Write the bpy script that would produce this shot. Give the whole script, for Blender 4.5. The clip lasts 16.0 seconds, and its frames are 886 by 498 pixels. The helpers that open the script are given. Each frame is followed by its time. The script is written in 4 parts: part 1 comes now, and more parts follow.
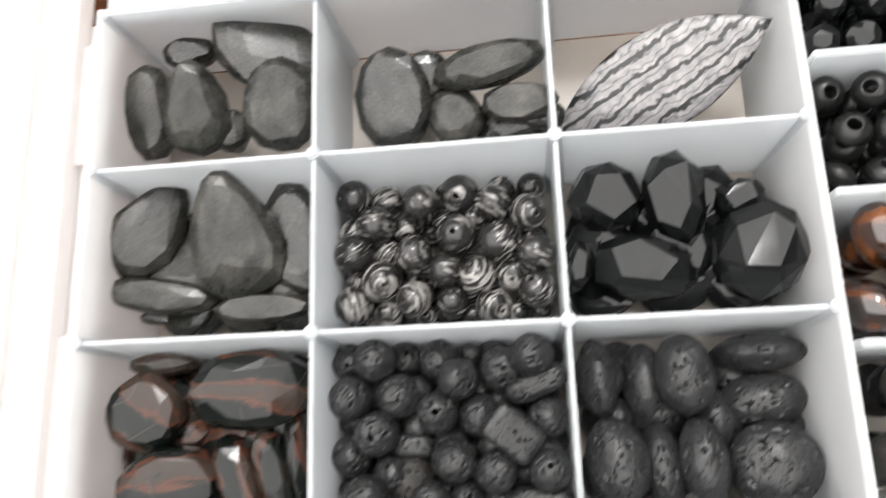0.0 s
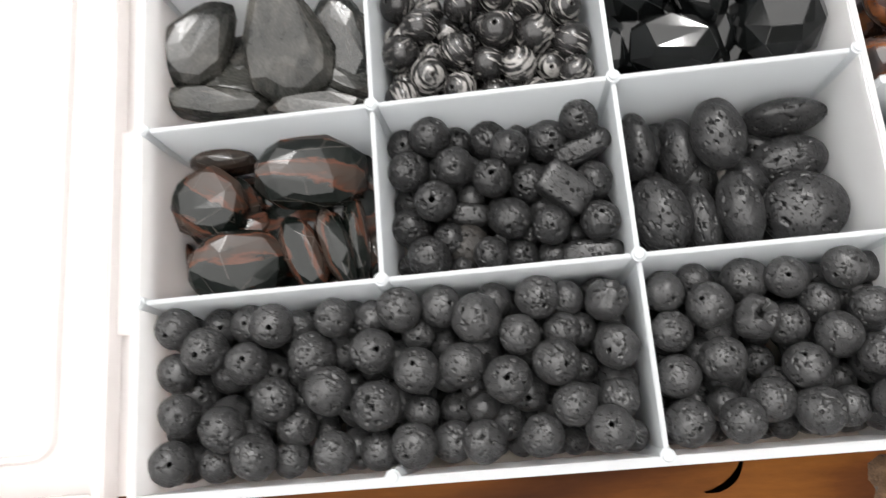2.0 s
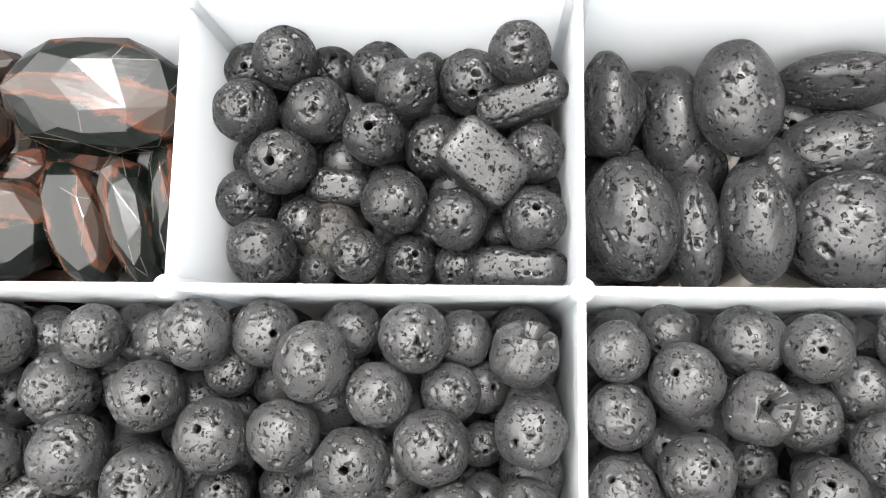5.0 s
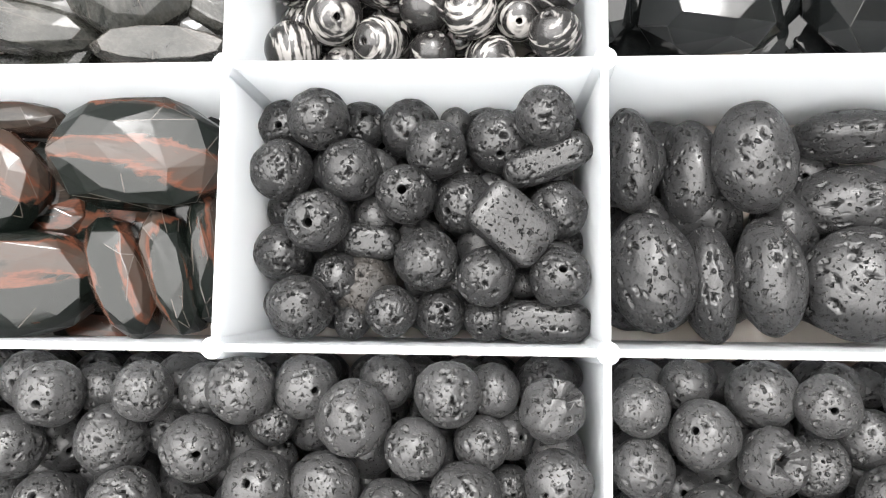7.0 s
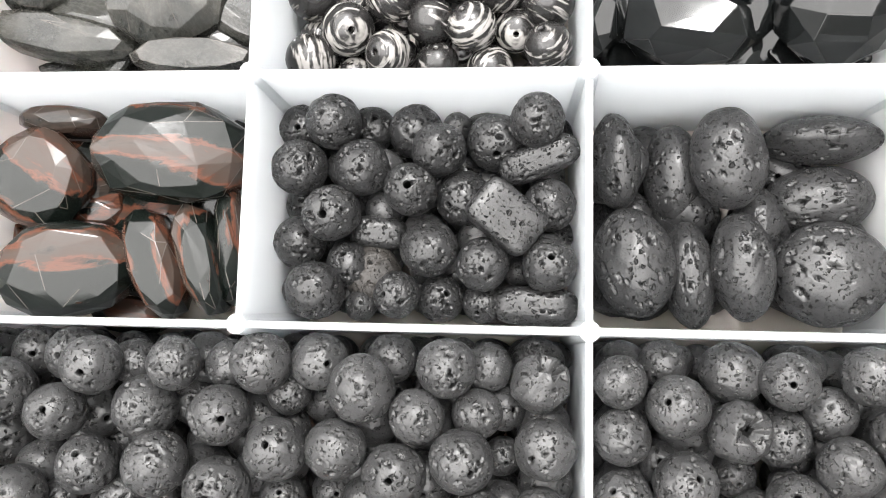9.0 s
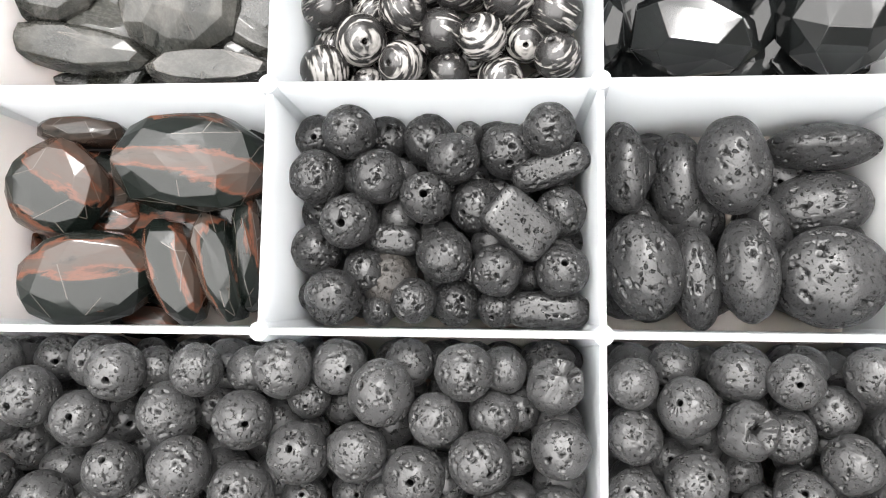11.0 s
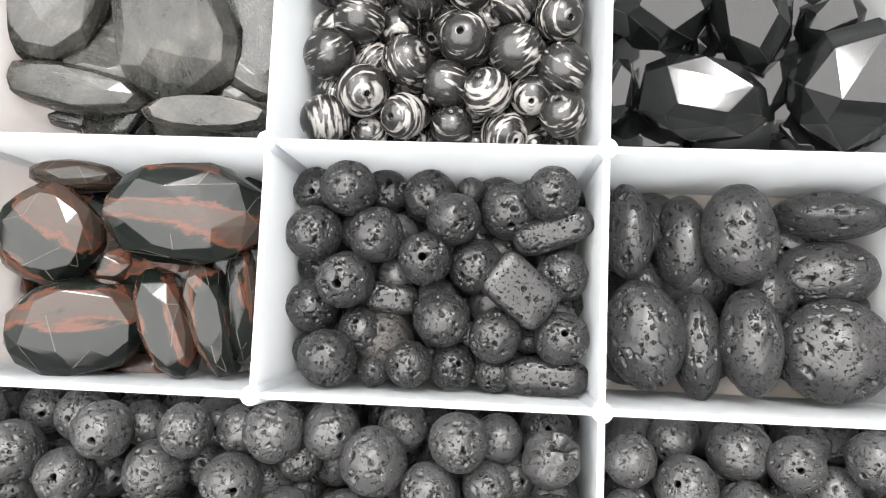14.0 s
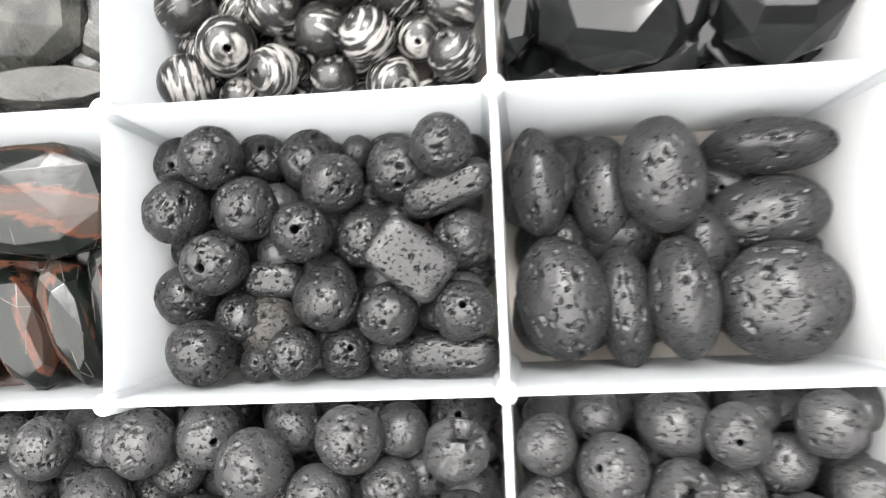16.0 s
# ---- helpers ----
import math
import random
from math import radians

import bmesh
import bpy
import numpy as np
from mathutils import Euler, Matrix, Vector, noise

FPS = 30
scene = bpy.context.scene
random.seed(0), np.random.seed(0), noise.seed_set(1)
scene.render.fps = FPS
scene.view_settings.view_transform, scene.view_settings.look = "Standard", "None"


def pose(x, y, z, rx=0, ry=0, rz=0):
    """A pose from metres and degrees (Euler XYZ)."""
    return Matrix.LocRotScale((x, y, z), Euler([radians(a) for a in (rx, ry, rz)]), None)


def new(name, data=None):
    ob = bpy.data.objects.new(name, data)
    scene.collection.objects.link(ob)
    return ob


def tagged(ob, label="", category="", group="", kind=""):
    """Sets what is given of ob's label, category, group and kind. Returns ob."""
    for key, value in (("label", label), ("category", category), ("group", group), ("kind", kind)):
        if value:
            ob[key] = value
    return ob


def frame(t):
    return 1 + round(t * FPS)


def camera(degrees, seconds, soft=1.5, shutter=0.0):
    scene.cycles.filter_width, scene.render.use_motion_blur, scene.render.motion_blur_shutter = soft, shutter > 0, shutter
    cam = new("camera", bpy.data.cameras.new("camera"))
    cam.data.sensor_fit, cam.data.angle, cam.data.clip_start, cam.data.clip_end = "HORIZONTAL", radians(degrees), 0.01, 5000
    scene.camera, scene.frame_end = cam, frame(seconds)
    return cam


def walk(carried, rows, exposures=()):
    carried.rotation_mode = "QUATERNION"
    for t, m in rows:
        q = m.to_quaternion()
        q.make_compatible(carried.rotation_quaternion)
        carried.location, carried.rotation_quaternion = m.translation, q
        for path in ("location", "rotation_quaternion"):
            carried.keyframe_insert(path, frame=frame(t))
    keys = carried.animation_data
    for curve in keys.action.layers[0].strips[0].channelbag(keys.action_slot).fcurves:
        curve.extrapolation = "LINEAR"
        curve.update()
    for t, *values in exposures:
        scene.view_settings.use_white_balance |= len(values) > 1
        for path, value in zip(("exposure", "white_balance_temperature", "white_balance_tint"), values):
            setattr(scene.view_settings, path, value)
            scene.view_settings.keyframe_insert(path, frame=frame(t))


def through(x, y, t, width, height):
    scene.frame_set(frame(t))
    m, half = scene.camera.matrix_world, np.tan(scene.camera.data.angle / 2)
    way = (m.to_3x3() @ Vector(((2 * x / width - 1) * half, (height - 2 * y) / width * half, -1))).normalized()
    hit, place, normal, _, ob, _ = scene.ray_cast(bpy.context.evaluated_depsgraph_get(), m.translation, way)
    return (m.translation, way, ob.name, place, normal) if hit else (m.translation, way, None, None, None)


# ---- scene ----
LENS = 60.92
cam = camera(LENS, 16.0, 1.1, 0.5)
# seconds, eye in metres, turn in degrees
ROWS = [
    (0, 0.01791, 0.01532, 0.16167, 13.76, 7.55, -1.81),
    (0.2, 0.01367, 0.00769, 0.16507, 13.97, 8.38, -1.86),
    (0.5, 0.00801, -0.00219, 0.16872, 14.62, 7.03, -2.31),
    (1, 0.00221, -0.01217, 0.17219, 15.15, 6.44, -2.70),
    (1.5, -0.00635, -0.01939, 0.16819, 14.87, 5.13, -2.85),
    (2, -0.00088, -0.02847, 0.16237, 13.58, 5.66, -4.48),
    (2.2, 0.00547, -0.02742, 0.15680, 12.50, 5.76, -3.84),
    (2.5, 0.01559, -0.02203, 0.14294, 11.42, 5.48, -1.59),
    (2.7, 0.01835, -0.01959, 0.13546, 11.72, 4.30, 0.14),
    (3, 0.02176, -0.01592, 0.12274, 11.31, 4.65, 1.17),
    (3.5, 0.01669, -0.01102, 0.11494, 9.43, 4.76, 1.00),
    (3.7, 0.01623, -0.01092, 0.11179, 9.46, 4.79, 0.58),
    (5.8, 0.01339, -0.00333, 0.11136, 7.23, 4.07, 1.04),
    (6, 0.01438, -0.00248, 0.11126, 7.28, 4.68, 0.69),
    (6.5, 0.01270, 0.00101, 0.11349, 6.42, 4.28, 0.46),
    (7, 0.01032, 0.00352, 0.11761, 5.46, 4.03, 0.64),
    (7.5, 0.00961, 0.00392, 0.12039, 5.91, 3.83, 0.65),
    (8, 0.00817, 0.00438, 0.12696, 6.06, 4.00, 0.92),
    (8.5, 0.01081, 0.00115, 0.12644, 5.98, 4.58, 0.85),
    (8.7, 0.01324, -0.00067, 0.12670, 6.50, 5.23, 1.31),
    (10.8, 0.01127, 0.00155, 0.13063, 5.68, 4.47, 0.48),
    (11, 0.00957, 0.00074, 0.13065, 6.04, 4.36, 0.69),
    (11.5, 0.01108, 0.00312, 0.13129, 5.47, 4.72, 0.95),
    (12, 0.01040, 0.00410, 0.13326, 6.20, 4.63, 1.59),
    (12.5, 0.01053, 0.00386, 0.13205, 5.95, 4.43, 0.83),
    (13, 0.00951, 0.00500, 0.13420, 6.37, 4.50, 1.30),
    (13.5, 0.00688, 0.01020, 0.13132, 5.96, 3.91, 1.92),
    (14, 0.00896, 0.01075, 0.12942, 5.68, 3.95, 2.34),
    (14.5, 0.01327, 0.00819, 0.12939, 6.42, 4.29, 3.33),
    (14.8, 0.01850, 0.00870, 0.12854, 7.30, 4.23, 5.91),
    (15, 0.02154, 0.00925, 0.13003, 6.40, 5.22, 5.22),
    (15.2, 0.02534, 0.00887, 0.12911, 7.21, 4.59, 3.46),
    (15.5, 0.02890, 0.00931, 0.12275, 4.22, 4.72, -0.87),
    (15.7, 0.02719, 0.00944, 0.12152, 4.78, 3.77, -2.02),
    (16, 0.02359, 0.01081, 0.11418, 3.46, 4.85, -2.26),
]
EXPOSURES = [(0.0, -0.9), (0.5, -0.97), (1.5, -1.0), (2.0, -0.97), (2.5, -0.25), (3.0, 0.05), (3.5, 0.25), (6.0, 0.25), (7.0, 0.2), (12.5, 0.15), (14.0, 0.05), (15.5, 0.1), (16.0, 0.18)]
walk(cam, [(t, pose(x, y, z, rx, ry, rz)) for t, x, y, z, rx, ry, rz in ROWS], EXPOSURES)

# ---- world and lamps ----
world = bpy.data.worlds.new("world")
scene.world = world
world.use_nodes = True
world.node_tree.nodes["Background"].inputs[0].default_value = (0.9, 0.95, 1.0, 1)
world.node_tree.nodes["Background"].inputs[1].default_value = 0.15
# unseen wide ceiling light added as fill; the tube follows the bead highlights
LAMP_WATTS = 88.0
TUBE_WATTS = 38.0
LAMP_AT = (-0.6, 0.2)
TUBE_AT = (0.15, 0.75)
LAMP_HEIGHT = 1.6


# ---- materials ----
def material(name):
    m = bpy.data.materials.new(name)
    m.use_nodes = True
    return m, m.node_tree.nodes, m.node_tree.links, m.node_tree.nodes["Principled BSDF"]


def node(nodes, kind, **values):
    n = nodes.new(kind)
    for k, v in values.items():
        n.inputs[k.replace("_", " ")].default_value = v
    return n


def ramp(nodes, stops):
    n = nodes.new("ShaderNodeValToRGB")
    while len(n.color_ramp.elements) < len(stops):
        n.color_ramp.elements.new(0.5)
    for el, (p, c) in zip(n.color_ramp.elements, stops):
        el.position, el.color = p, (*c, 1)
    return n


def shifted(nodes, links, amount=20.0):
    """Object coordinates moved by a random step for each object."""
    co, info = nodes.new("ShaderNodeTexCoord"), nodes.new("ShaderNodeObjectInfo")
    mul = nodes.new("ShaderNodeMath")
    mul.operation = "MULTIPLY"
    mul.inputs[1].default_value = amount
    add = nodes.new("ShaderNodeVectorMath")
    add.operation = "ADD"
    links.new(info.outputs["Random"], mul.inputs[0])
    links.new(co.outputs["Object"], add.inputs[0])
    links.new(mul.outputs[0], add.inputs[1])
    return add.outputs[0], info.outputs["Random"]


def bump(nodes, links, height, p, strength, distance, before=None):
    b = node(nodes, "ShaderNodeBump", Strength=strength, Distance=distance)
    links.new(height, b.inputs["Height"])
    if before:
        links.new(before.outputs[0], b.inputs["Normal"])
    links.new(b.outputs[0], p.inputs["Normal"])
    return b


def math_node(nodes, links, kind, a, b):
    n = nodes.new("ShaderNodeMath")
    n.operation = kind
    for i, v in enumerate((a, b)):
        if isinstance(v, (int, float)):
            n.inputs[i].default_value = v
        else:
            links.new(v, n.inputs[i])
    return n.outputs[0]


def span(nodes, links, value, a, b, c, d):
    """value taken from a..b to c..d, held at the ends."""
    n = nodes.new("ShaderNodeMapRange")
    for i, v in enumerate((a, b, c, d)):
        n.inputs[i + 1].default_value = v
    links.new(value, n.inputs[0])
    return n.outputs[0]


def pores(nodes, links, vec, scale, least, widest, soft):
    """Pores of many sizes: 0 in a pore, 1 on the skin between them; and a random number for each."""
    vor = node(nodes, "ShaderNodeTexVoronoi", Scale=scale, Randomness=1.0)
    links.new(vec, vor.inputs["Vector"])
    cell = nodes.new("ShaderNodeSeparateColor")
    links.new(vor.outputs["Color"], cell.inputs[0])
    radius = span(nodes, links, cell.outputs[0], least, 1.0, -0.1, widest)
    gap = math_node(nodes, links, "SUBTRACT", vor.outputs["Distance"], radius)
    return span(nodes, links, gap, -soft, soft * 0.4, 0.0, 1.0), cell.outputs[1]


def lava_material(name, dark, light, rough, scale, share=0.45, dusty=0.72, shine=0.3, grain=0.45, dust=(0.06, 0.058, 0.055)):
    """Tumbled lava: a smooth rubbed skin with pores of two sizes, dull inside, a few holding pale dust."""
    m, n, l, p = material(name)
    vec, rnd = shifted(n, l)
    ragged = node(n, "ShaderNodeTexNoise", Scale=1300.0, Detail=2.0)
    l.new(vec, ragged.inputs["Vector"])
    bend = n.new("ShaderNodeVectorMath")
    bend.operation = "MULTIPLY_ADD"
    bend.inputs[1].default_value = (0.0009, 0.0009, 0.0009)
    l.new(ragged.outputs["Color"], bend.inputs[0])
    l.new(vec, bend.inputs[2])
    fine = node(n, "ShaderNodeTexNoise", Scale=3200.0, Detail=4.0, Roughness=0.6)
    broad = node(n, "ShaderNodeTexNoise", Scale=320.0, Detail=3.0)
    for t in (fine, broad):
        l.new(vec, t.inputs["Vector"])
    large, pick = pores(n, l, bend.outputs[0], scale, share, 0.44, 0.2)
    small, grit = pores(n, l, bend.outputs[0], scale * 2.2, share - 0.05, 0.46, 0.24)
    tone = ramp(n, [(0.3, dark), (0.7, light)])
    l.new(math_node(n, l, "ADD", math_node(n, l, "MULTIPLY", fine.outputs[0], 0.4), math_node(n, l, "MULTIPLY", broad.outputs[0], 0.6)), tone.inputs[0])
    # pale dust sits in some of the small pores
    held = math_node(n, l, "MULTIPLY", span(n, l, grit, dusty, dusty + 0.05, 0.0, 1.0), math_node(n, l, "SUBTRACT", 1.0, small))
    mix = n.new("ShaderNodeMix")
    mix.data_type = "RGBA"
    mix.inputs[7].default_value = (*dust, 1)
    l.new(held, mix.inputs[0])
    l.new(tone.outputs[0], mix.inputs[6])
    l.new(mix.outputs[2], p.inputs["Base Color"])
    l.new(math_node(n, l, "ADD", span(n, l, large, 0.0, 0.6, 0.7, rough), span(n, l, fine.outputs[0], 0.3, 0.7, -0.05, 0.07)), p.inputs["Roughness"])
    l.new(span(n, l, large, 0.0, 0.6, 0.1, shine), p.inputs["Specular IOR Level"])
    b = bump(n, l, large, p, 1.0, 0.0008)
    b = bump(n, l, small, p, 1.0, 0.00045, b)
    b = bump(n, l, broad.outputs[0], p, 0.35, 0.0004, b)
    bump(n, l, fine.outputs[0], p, grain, 0.00012, b)
    return m




LAVA = lava_material("black_lava", (0.0075, 0.0075, 0.0077), (0.022, 0.022, 0.0224), 0.29, 1250.0, 0.42, 0.7, 0.34, 0.4)
LAVA_OVAL = lava_material("worn_lava", (0.009, 0.009, 0.0092), (0.027, 0.027, 0.0275), 0.29, 1100.0, 0.5, 0.75, 0.32, 0.35)
LAVA_FINE = lava_material("grey_lava", (0.014, 0.014, 0.0142), (0.040, 0.040, 0.0405), 0.3, 1400.0, 0.42, 0.45, 0.36, 0.5, (0.14, 0.137, 0.132))
LAVA_BROWN = lava_material("brown_lava", (0.009, 0.0082, 0.0074), (0.024, 0.0213, 0.019), 0.5, 1900.0, 0.3, 0.85, 0.3, 0.6, (0.04, 0.036, 0.032))


def banded(name, colours, scale, distort, rough, spread, stretch=(1, 1, 1), contrast_noise=0.0, coat=0.3, along="X", cloud_scale=240.0, wiggle=1.6, detail=3.0, swirl=0.6, other=None):
    """A polished stone with wandering bands; the random number shifts the share of dark."""
    m, n, l, p = material(name)
    vec, rnd = shifted(n, l)
    mp = n.new("ShaderNodeMapping")
    mp.inputs["Scale"].default_value = stretch
    l.new(vec, mp.inputs[0])
    wave = node(n, "ShaderNodeTexWave", Scale=scale, Distortion=distort, Detail=detail)
    wave.inputs["Detail Scale"].default_value = wiggle
    wave.bands_direction = along
    l.new(mp.outputs[0], wave.inputs[0])
    cloud = node(n, "ShaderNodeTexNoise", Scale=cloud_scale, Detail=7.0, Roughness=0.68, Distortion=swirl)
    l.new(mp.outputs[0], cloud.inputs["Vector"])
    shift = n.new("ShaderNodeMapRange")
    shift.inputs[3].default_value, shift.inputs[4].default_value = -spread, spread
    l.new(rnd, shift.inputs[0])
    add = n.new("ShaderNodeMath")
    l.new(wave.outputs["Fac"], add.inputs[0])
    l.new(shift.outputs[0], add.inputs[1])
    mix = n.new("ShaderNodeMix")
    mix.inputs[0].default_value = contrast_noise
    l.new(add.outputs[0], mix.inputs[2])
    l.new(cloud.outputs[0], mix.inputs[3])
    tone = ramp(n, colours)
    l.new(mix.outputs[0], tone.inputs[0])
    l.new(tone.outputs[0], p.inputs["Base Color"])
    if other:
        # stones of the same kind lean to a second tint
        lean = n.new("ShaderNodeMix")
        lean.data_type, lean.blend_type = "RGBA", "MULTIPLY"
        lean.inputs[7].default_value = (*other, 1)
        l.new(rnd, lean.inputs[0])
        l.new(tone.outputs[0], lean.inputs[6])
        l.new(lean.outputs[2], p.inputs["Base Color"])
    hair = node(n, "ShaderNodeTexNoise", Scale=2400.0, Detail=5.0, Roughness=0.75)
    l.new(mp.outputs[0], hair.inputs["Vector"])
    l.new(span(n, l, hair.outputs[0], 0.3, 0.7, rough * 0.6, rough * 1.6), p.inputs["Roughness"])
    p.inputs["Coat Weight"].default_value = coat
    p.inputs["Coat Roughness"].default_value = 0.12
    scr = node(n, "ShaderNodeTexNoise", Scale=900.0, Detail=4.0)
    l.new(vec, scr.inputs["Vector"])
    bump(n, l, scr.outputs[0], p, 0.12, 0.00008)
    return m


def zebra_material():
    """Thin wavering sheets of black and white stone, some beads nearly black."""
    m, n, l, p = material("zebra_jasper")
    vec, rnd = shifted(n, l)
    mp = n.new("ShaderNodeMapping")
    mp.inputs["Scale"].default_value = (0.14, 0.2, 1.0)
    mp.inputs["Rotation"].default_value = (0.8, 0.5, 0.0)
    l.new(vec, mp.inputs[0])
    sheets = node(n, "ShaderNodeTexNoise", Scale=1500.0, Detail=2.0, Roughness=0.5, Distortion=0.35)
    l.new(mp.outputs[0], sheets.inputs["Vector"])
    zones = node(n, "ShaderNodeTexNoise", Scale=170.0, Detail=2.0)
    l.new(vec, zones.inputs["Vector"])
    smoke = node(n, "ShaderNodeTexNoise", Scale=1500.0, Detail=4.0)
    l.new(vec, smoke.inputs["Vector"])
    share = math_node(n, l, "ADD", span(n, l, rnd, 0.0, 1.0, -0.12, 0.04), span(n, l, zones.outputs[0], 0.3, 0.7, -0.08, 0.08))
    value = math_node(n, l, "ADD", math_node(n, l, "ADD", sheets.outputs[0], share), span(n, l, smoke.outputs[0], 0.3, 0.7, -0.03, 0.03))
    tone = ramp(n, [(0.44, (0.0115, 0.011, 0.0108)), (0.495, (0.019, 0.018, 0.0175)), (0.52, (0.085, 0.081, 0.077)), (0.61, (0.21, 0.2, 0.191))])
    l.new(value, tone.inputs[0])
    l.new(tone.outputs[0], p.inputs["Base Color"])
    p.inputs["Roughness"].default_value = 0.24
    p.inputs["Specular IOR Level"].default_value = 0.4
    bump(n, l, smoke.outputs[0], p, 0.15, 0.00006)
    return m


def leaf_material():
    """Pale grey stone crossed by ragged black veins."""
    m, n, l, p = material("picasso_jasper")
    co = n.new("ShaderNodeTexCoord")
    mp = n.new("ShaderNodeMapping")
    mp.inputs["Rotation"].default_value = (0, 0, radians(-8))
    l.new(co.outputs["Object"], mp.inputs[0])
    vein = node(n, "ShaderNodeTexWave", Scale=92.0, Distortion=4.5, Detail=6.0)
    vein.inputs["Detail Scale"].default_value = 2.6
    vein.inputs["Detail Roughness"].default_value = 0.68
    vein.bands_direction = "Y"
    l.new(mp.outputs[0], vein.inputs[0])
    thin = node(n, "ShaderNodeTexWave", Scale=190.0, Distortion=11.0, Detail=6.0)
    thin.inputs["Detail Scale"].default_value = 1.2
    thin.bands_direction = "Y"
    l.new(mp.outputs[0], thin.inputs[0])
    cloud = node(n, "ShaderNodeTexNoise", Scale=420.0, Detail=6.0, Roughness=0.65)
    l.new(mp.outputs[0], cloud.inputs["Vector"])
    ground = ramp(n, [(0.32, (0.1, 0.097, 0.1)), (0.5, (0.19, 0.182, 0.183)), (0.7, (0.29, 0.272, 0.268))])
    l.new(cloud.outputs[0], ground.inputs[0])
    line = math_node(n, l, "MULTIPLY", span(n, l, vein.outputs["Fac"], 0.1, 0.24, 0.0, 1.0), span(n, l, thin.outputs["Fac"], 0.02, 0.16, 0.45, 1.0))
    mix = n.new("ShaderNodeMix")
    mix.data_type = "RGBA"
    mix.inputs[6].default_value = (0.006, 0.006, 0.0065, 1)
    l.new(line, mix.inputs[0])
    l.new(ground.outputs[0], mix.inputs[7])
    l.new(mix.outputs[2], p.inputs["Base Color"])
    p.inputs["Roughness"].default_value = 0.4
    bump(n, l, cloud.outputs[0], p, 0.1, 0.0001)
    return m


ZEBRA = zebra_material()
LEAF = leaf_material()
MAHOGANY = banded("mahogany_obsidian", [(0.41, (0.003, 0.0042, 0.0035)), (0.50, (0.007, 0.0078, 0.0065)), (0.52, (0.026, 0.0125, 0.008)), (0.57, (0.066, 0.0235, 0.0135)), (0.62, (0.03, 0.019, 0.0145)), (0.72, (0.03, 0.0225, 0.0185)), (0.82, (0.008, 0.008, 0.007))],
                  30.0, 9.0, 0.17, 0.2, (0.3, 1, 1), 0.6, 0.0, "Y", 420.0, 1.8, 6.0)
MAHOGANY.node_tree.nodes["Principled BSDF"].inputs["Specular IOR Level"].default_value = 0.26
GREENGREY = banded("green_obsidian", [(0.36, (0.010, 0.0106, 0.0094)), (0.46, (0.024, 0.0238, 0.0215)), (0.55, (0.038, 0.036, 0.033)), (0.66, (0.075, 0.070, 0.064))],
                   30.0, 8.0, 0.24, 0.5, (0.6, 1, 1), 0.86, 0.0, "X", 260.0, 1.6, 3.0, 1.4, (0.34, 0.37, 0.335))
GREENGREY.node_tree.nodes["Principled BSDF"].inputs["Specular IOR Level"].default_value = 0.34
DARKGREEN = banded("dark_green_obsidian", [(0.36, (0.005, 0.0057, 0.005)), (0.48, (0.010, 0.0108, 0.0096)), (0.58, (0.019, 0.0185, 0.0165)), (0.70, (0.034, 0.031, 0.028))],
                   30.0, 8.0, 0.24, 0.3, (0.6, 1, 1), 0.86, 0.0, "X", 260.0, 1.6, 3.0, 1.4)
AMBER = banded("dark_amber", [(0.4, (0.006, 0.003, 0.002)), (0.6, (0.03, 0.010, 0.004)), (0.85, (0.2, 0.06, 0.01))], 60.0, 8.0, 0.08, 0.1, (1, 1, 1), 0.6, 0.6)


def plain_gloss(name, colour, rough, grain=0.1):
    m, n, l, p = material(name)
    vec, rnd = shifted(n, l)
    cloud = node(n, "ShaderNodeTexNoise", Scale=350.0, Detail=5.0)
    l.new(vec, cloud.inputs["Vector"])
    tone = ramp(n, [(0.3, tuple(c * 0.7 for c in colour)), (0.75, tuple(c * 1.5 for c in colour))])
    l.new(cloud.outputs[0], tone.inputs[0])
    l.new(tone.outputs[0], p.inputs["Base Color"])
    rr = n.new("ShaderNodeMapRange")
    rr.inputs[3].default_value, rr.inputs[4].default_value = rough * 0.6, rough * 1.5
    l.new(cloud.outputs[0], rr.inputs[0])
    l.new(rr.outputs[0], p.inputs["Roughness"])
    p.inputs["Specular IOR Level"].default_value = 0.3
    bump(n, l, cloud.outputs[0], p, grain, 0.00008)
    return m


BLACK = plain_gloss("black_obsidian", (0.0045, 0.005, 0.005), 0.075, 0.05)
ONYX = plain_gloss("black_onyx", (0.006, 0.006, 0.006), 0.32)


RUBBED = plain_gloss("rubbed_edge", (0.036, 0.031, 0.027), 0.35)
RUBBED_BLACK = plain_gloss("rubbed_black_edge", (0.011, 0.011, 0.0115), 0.35)


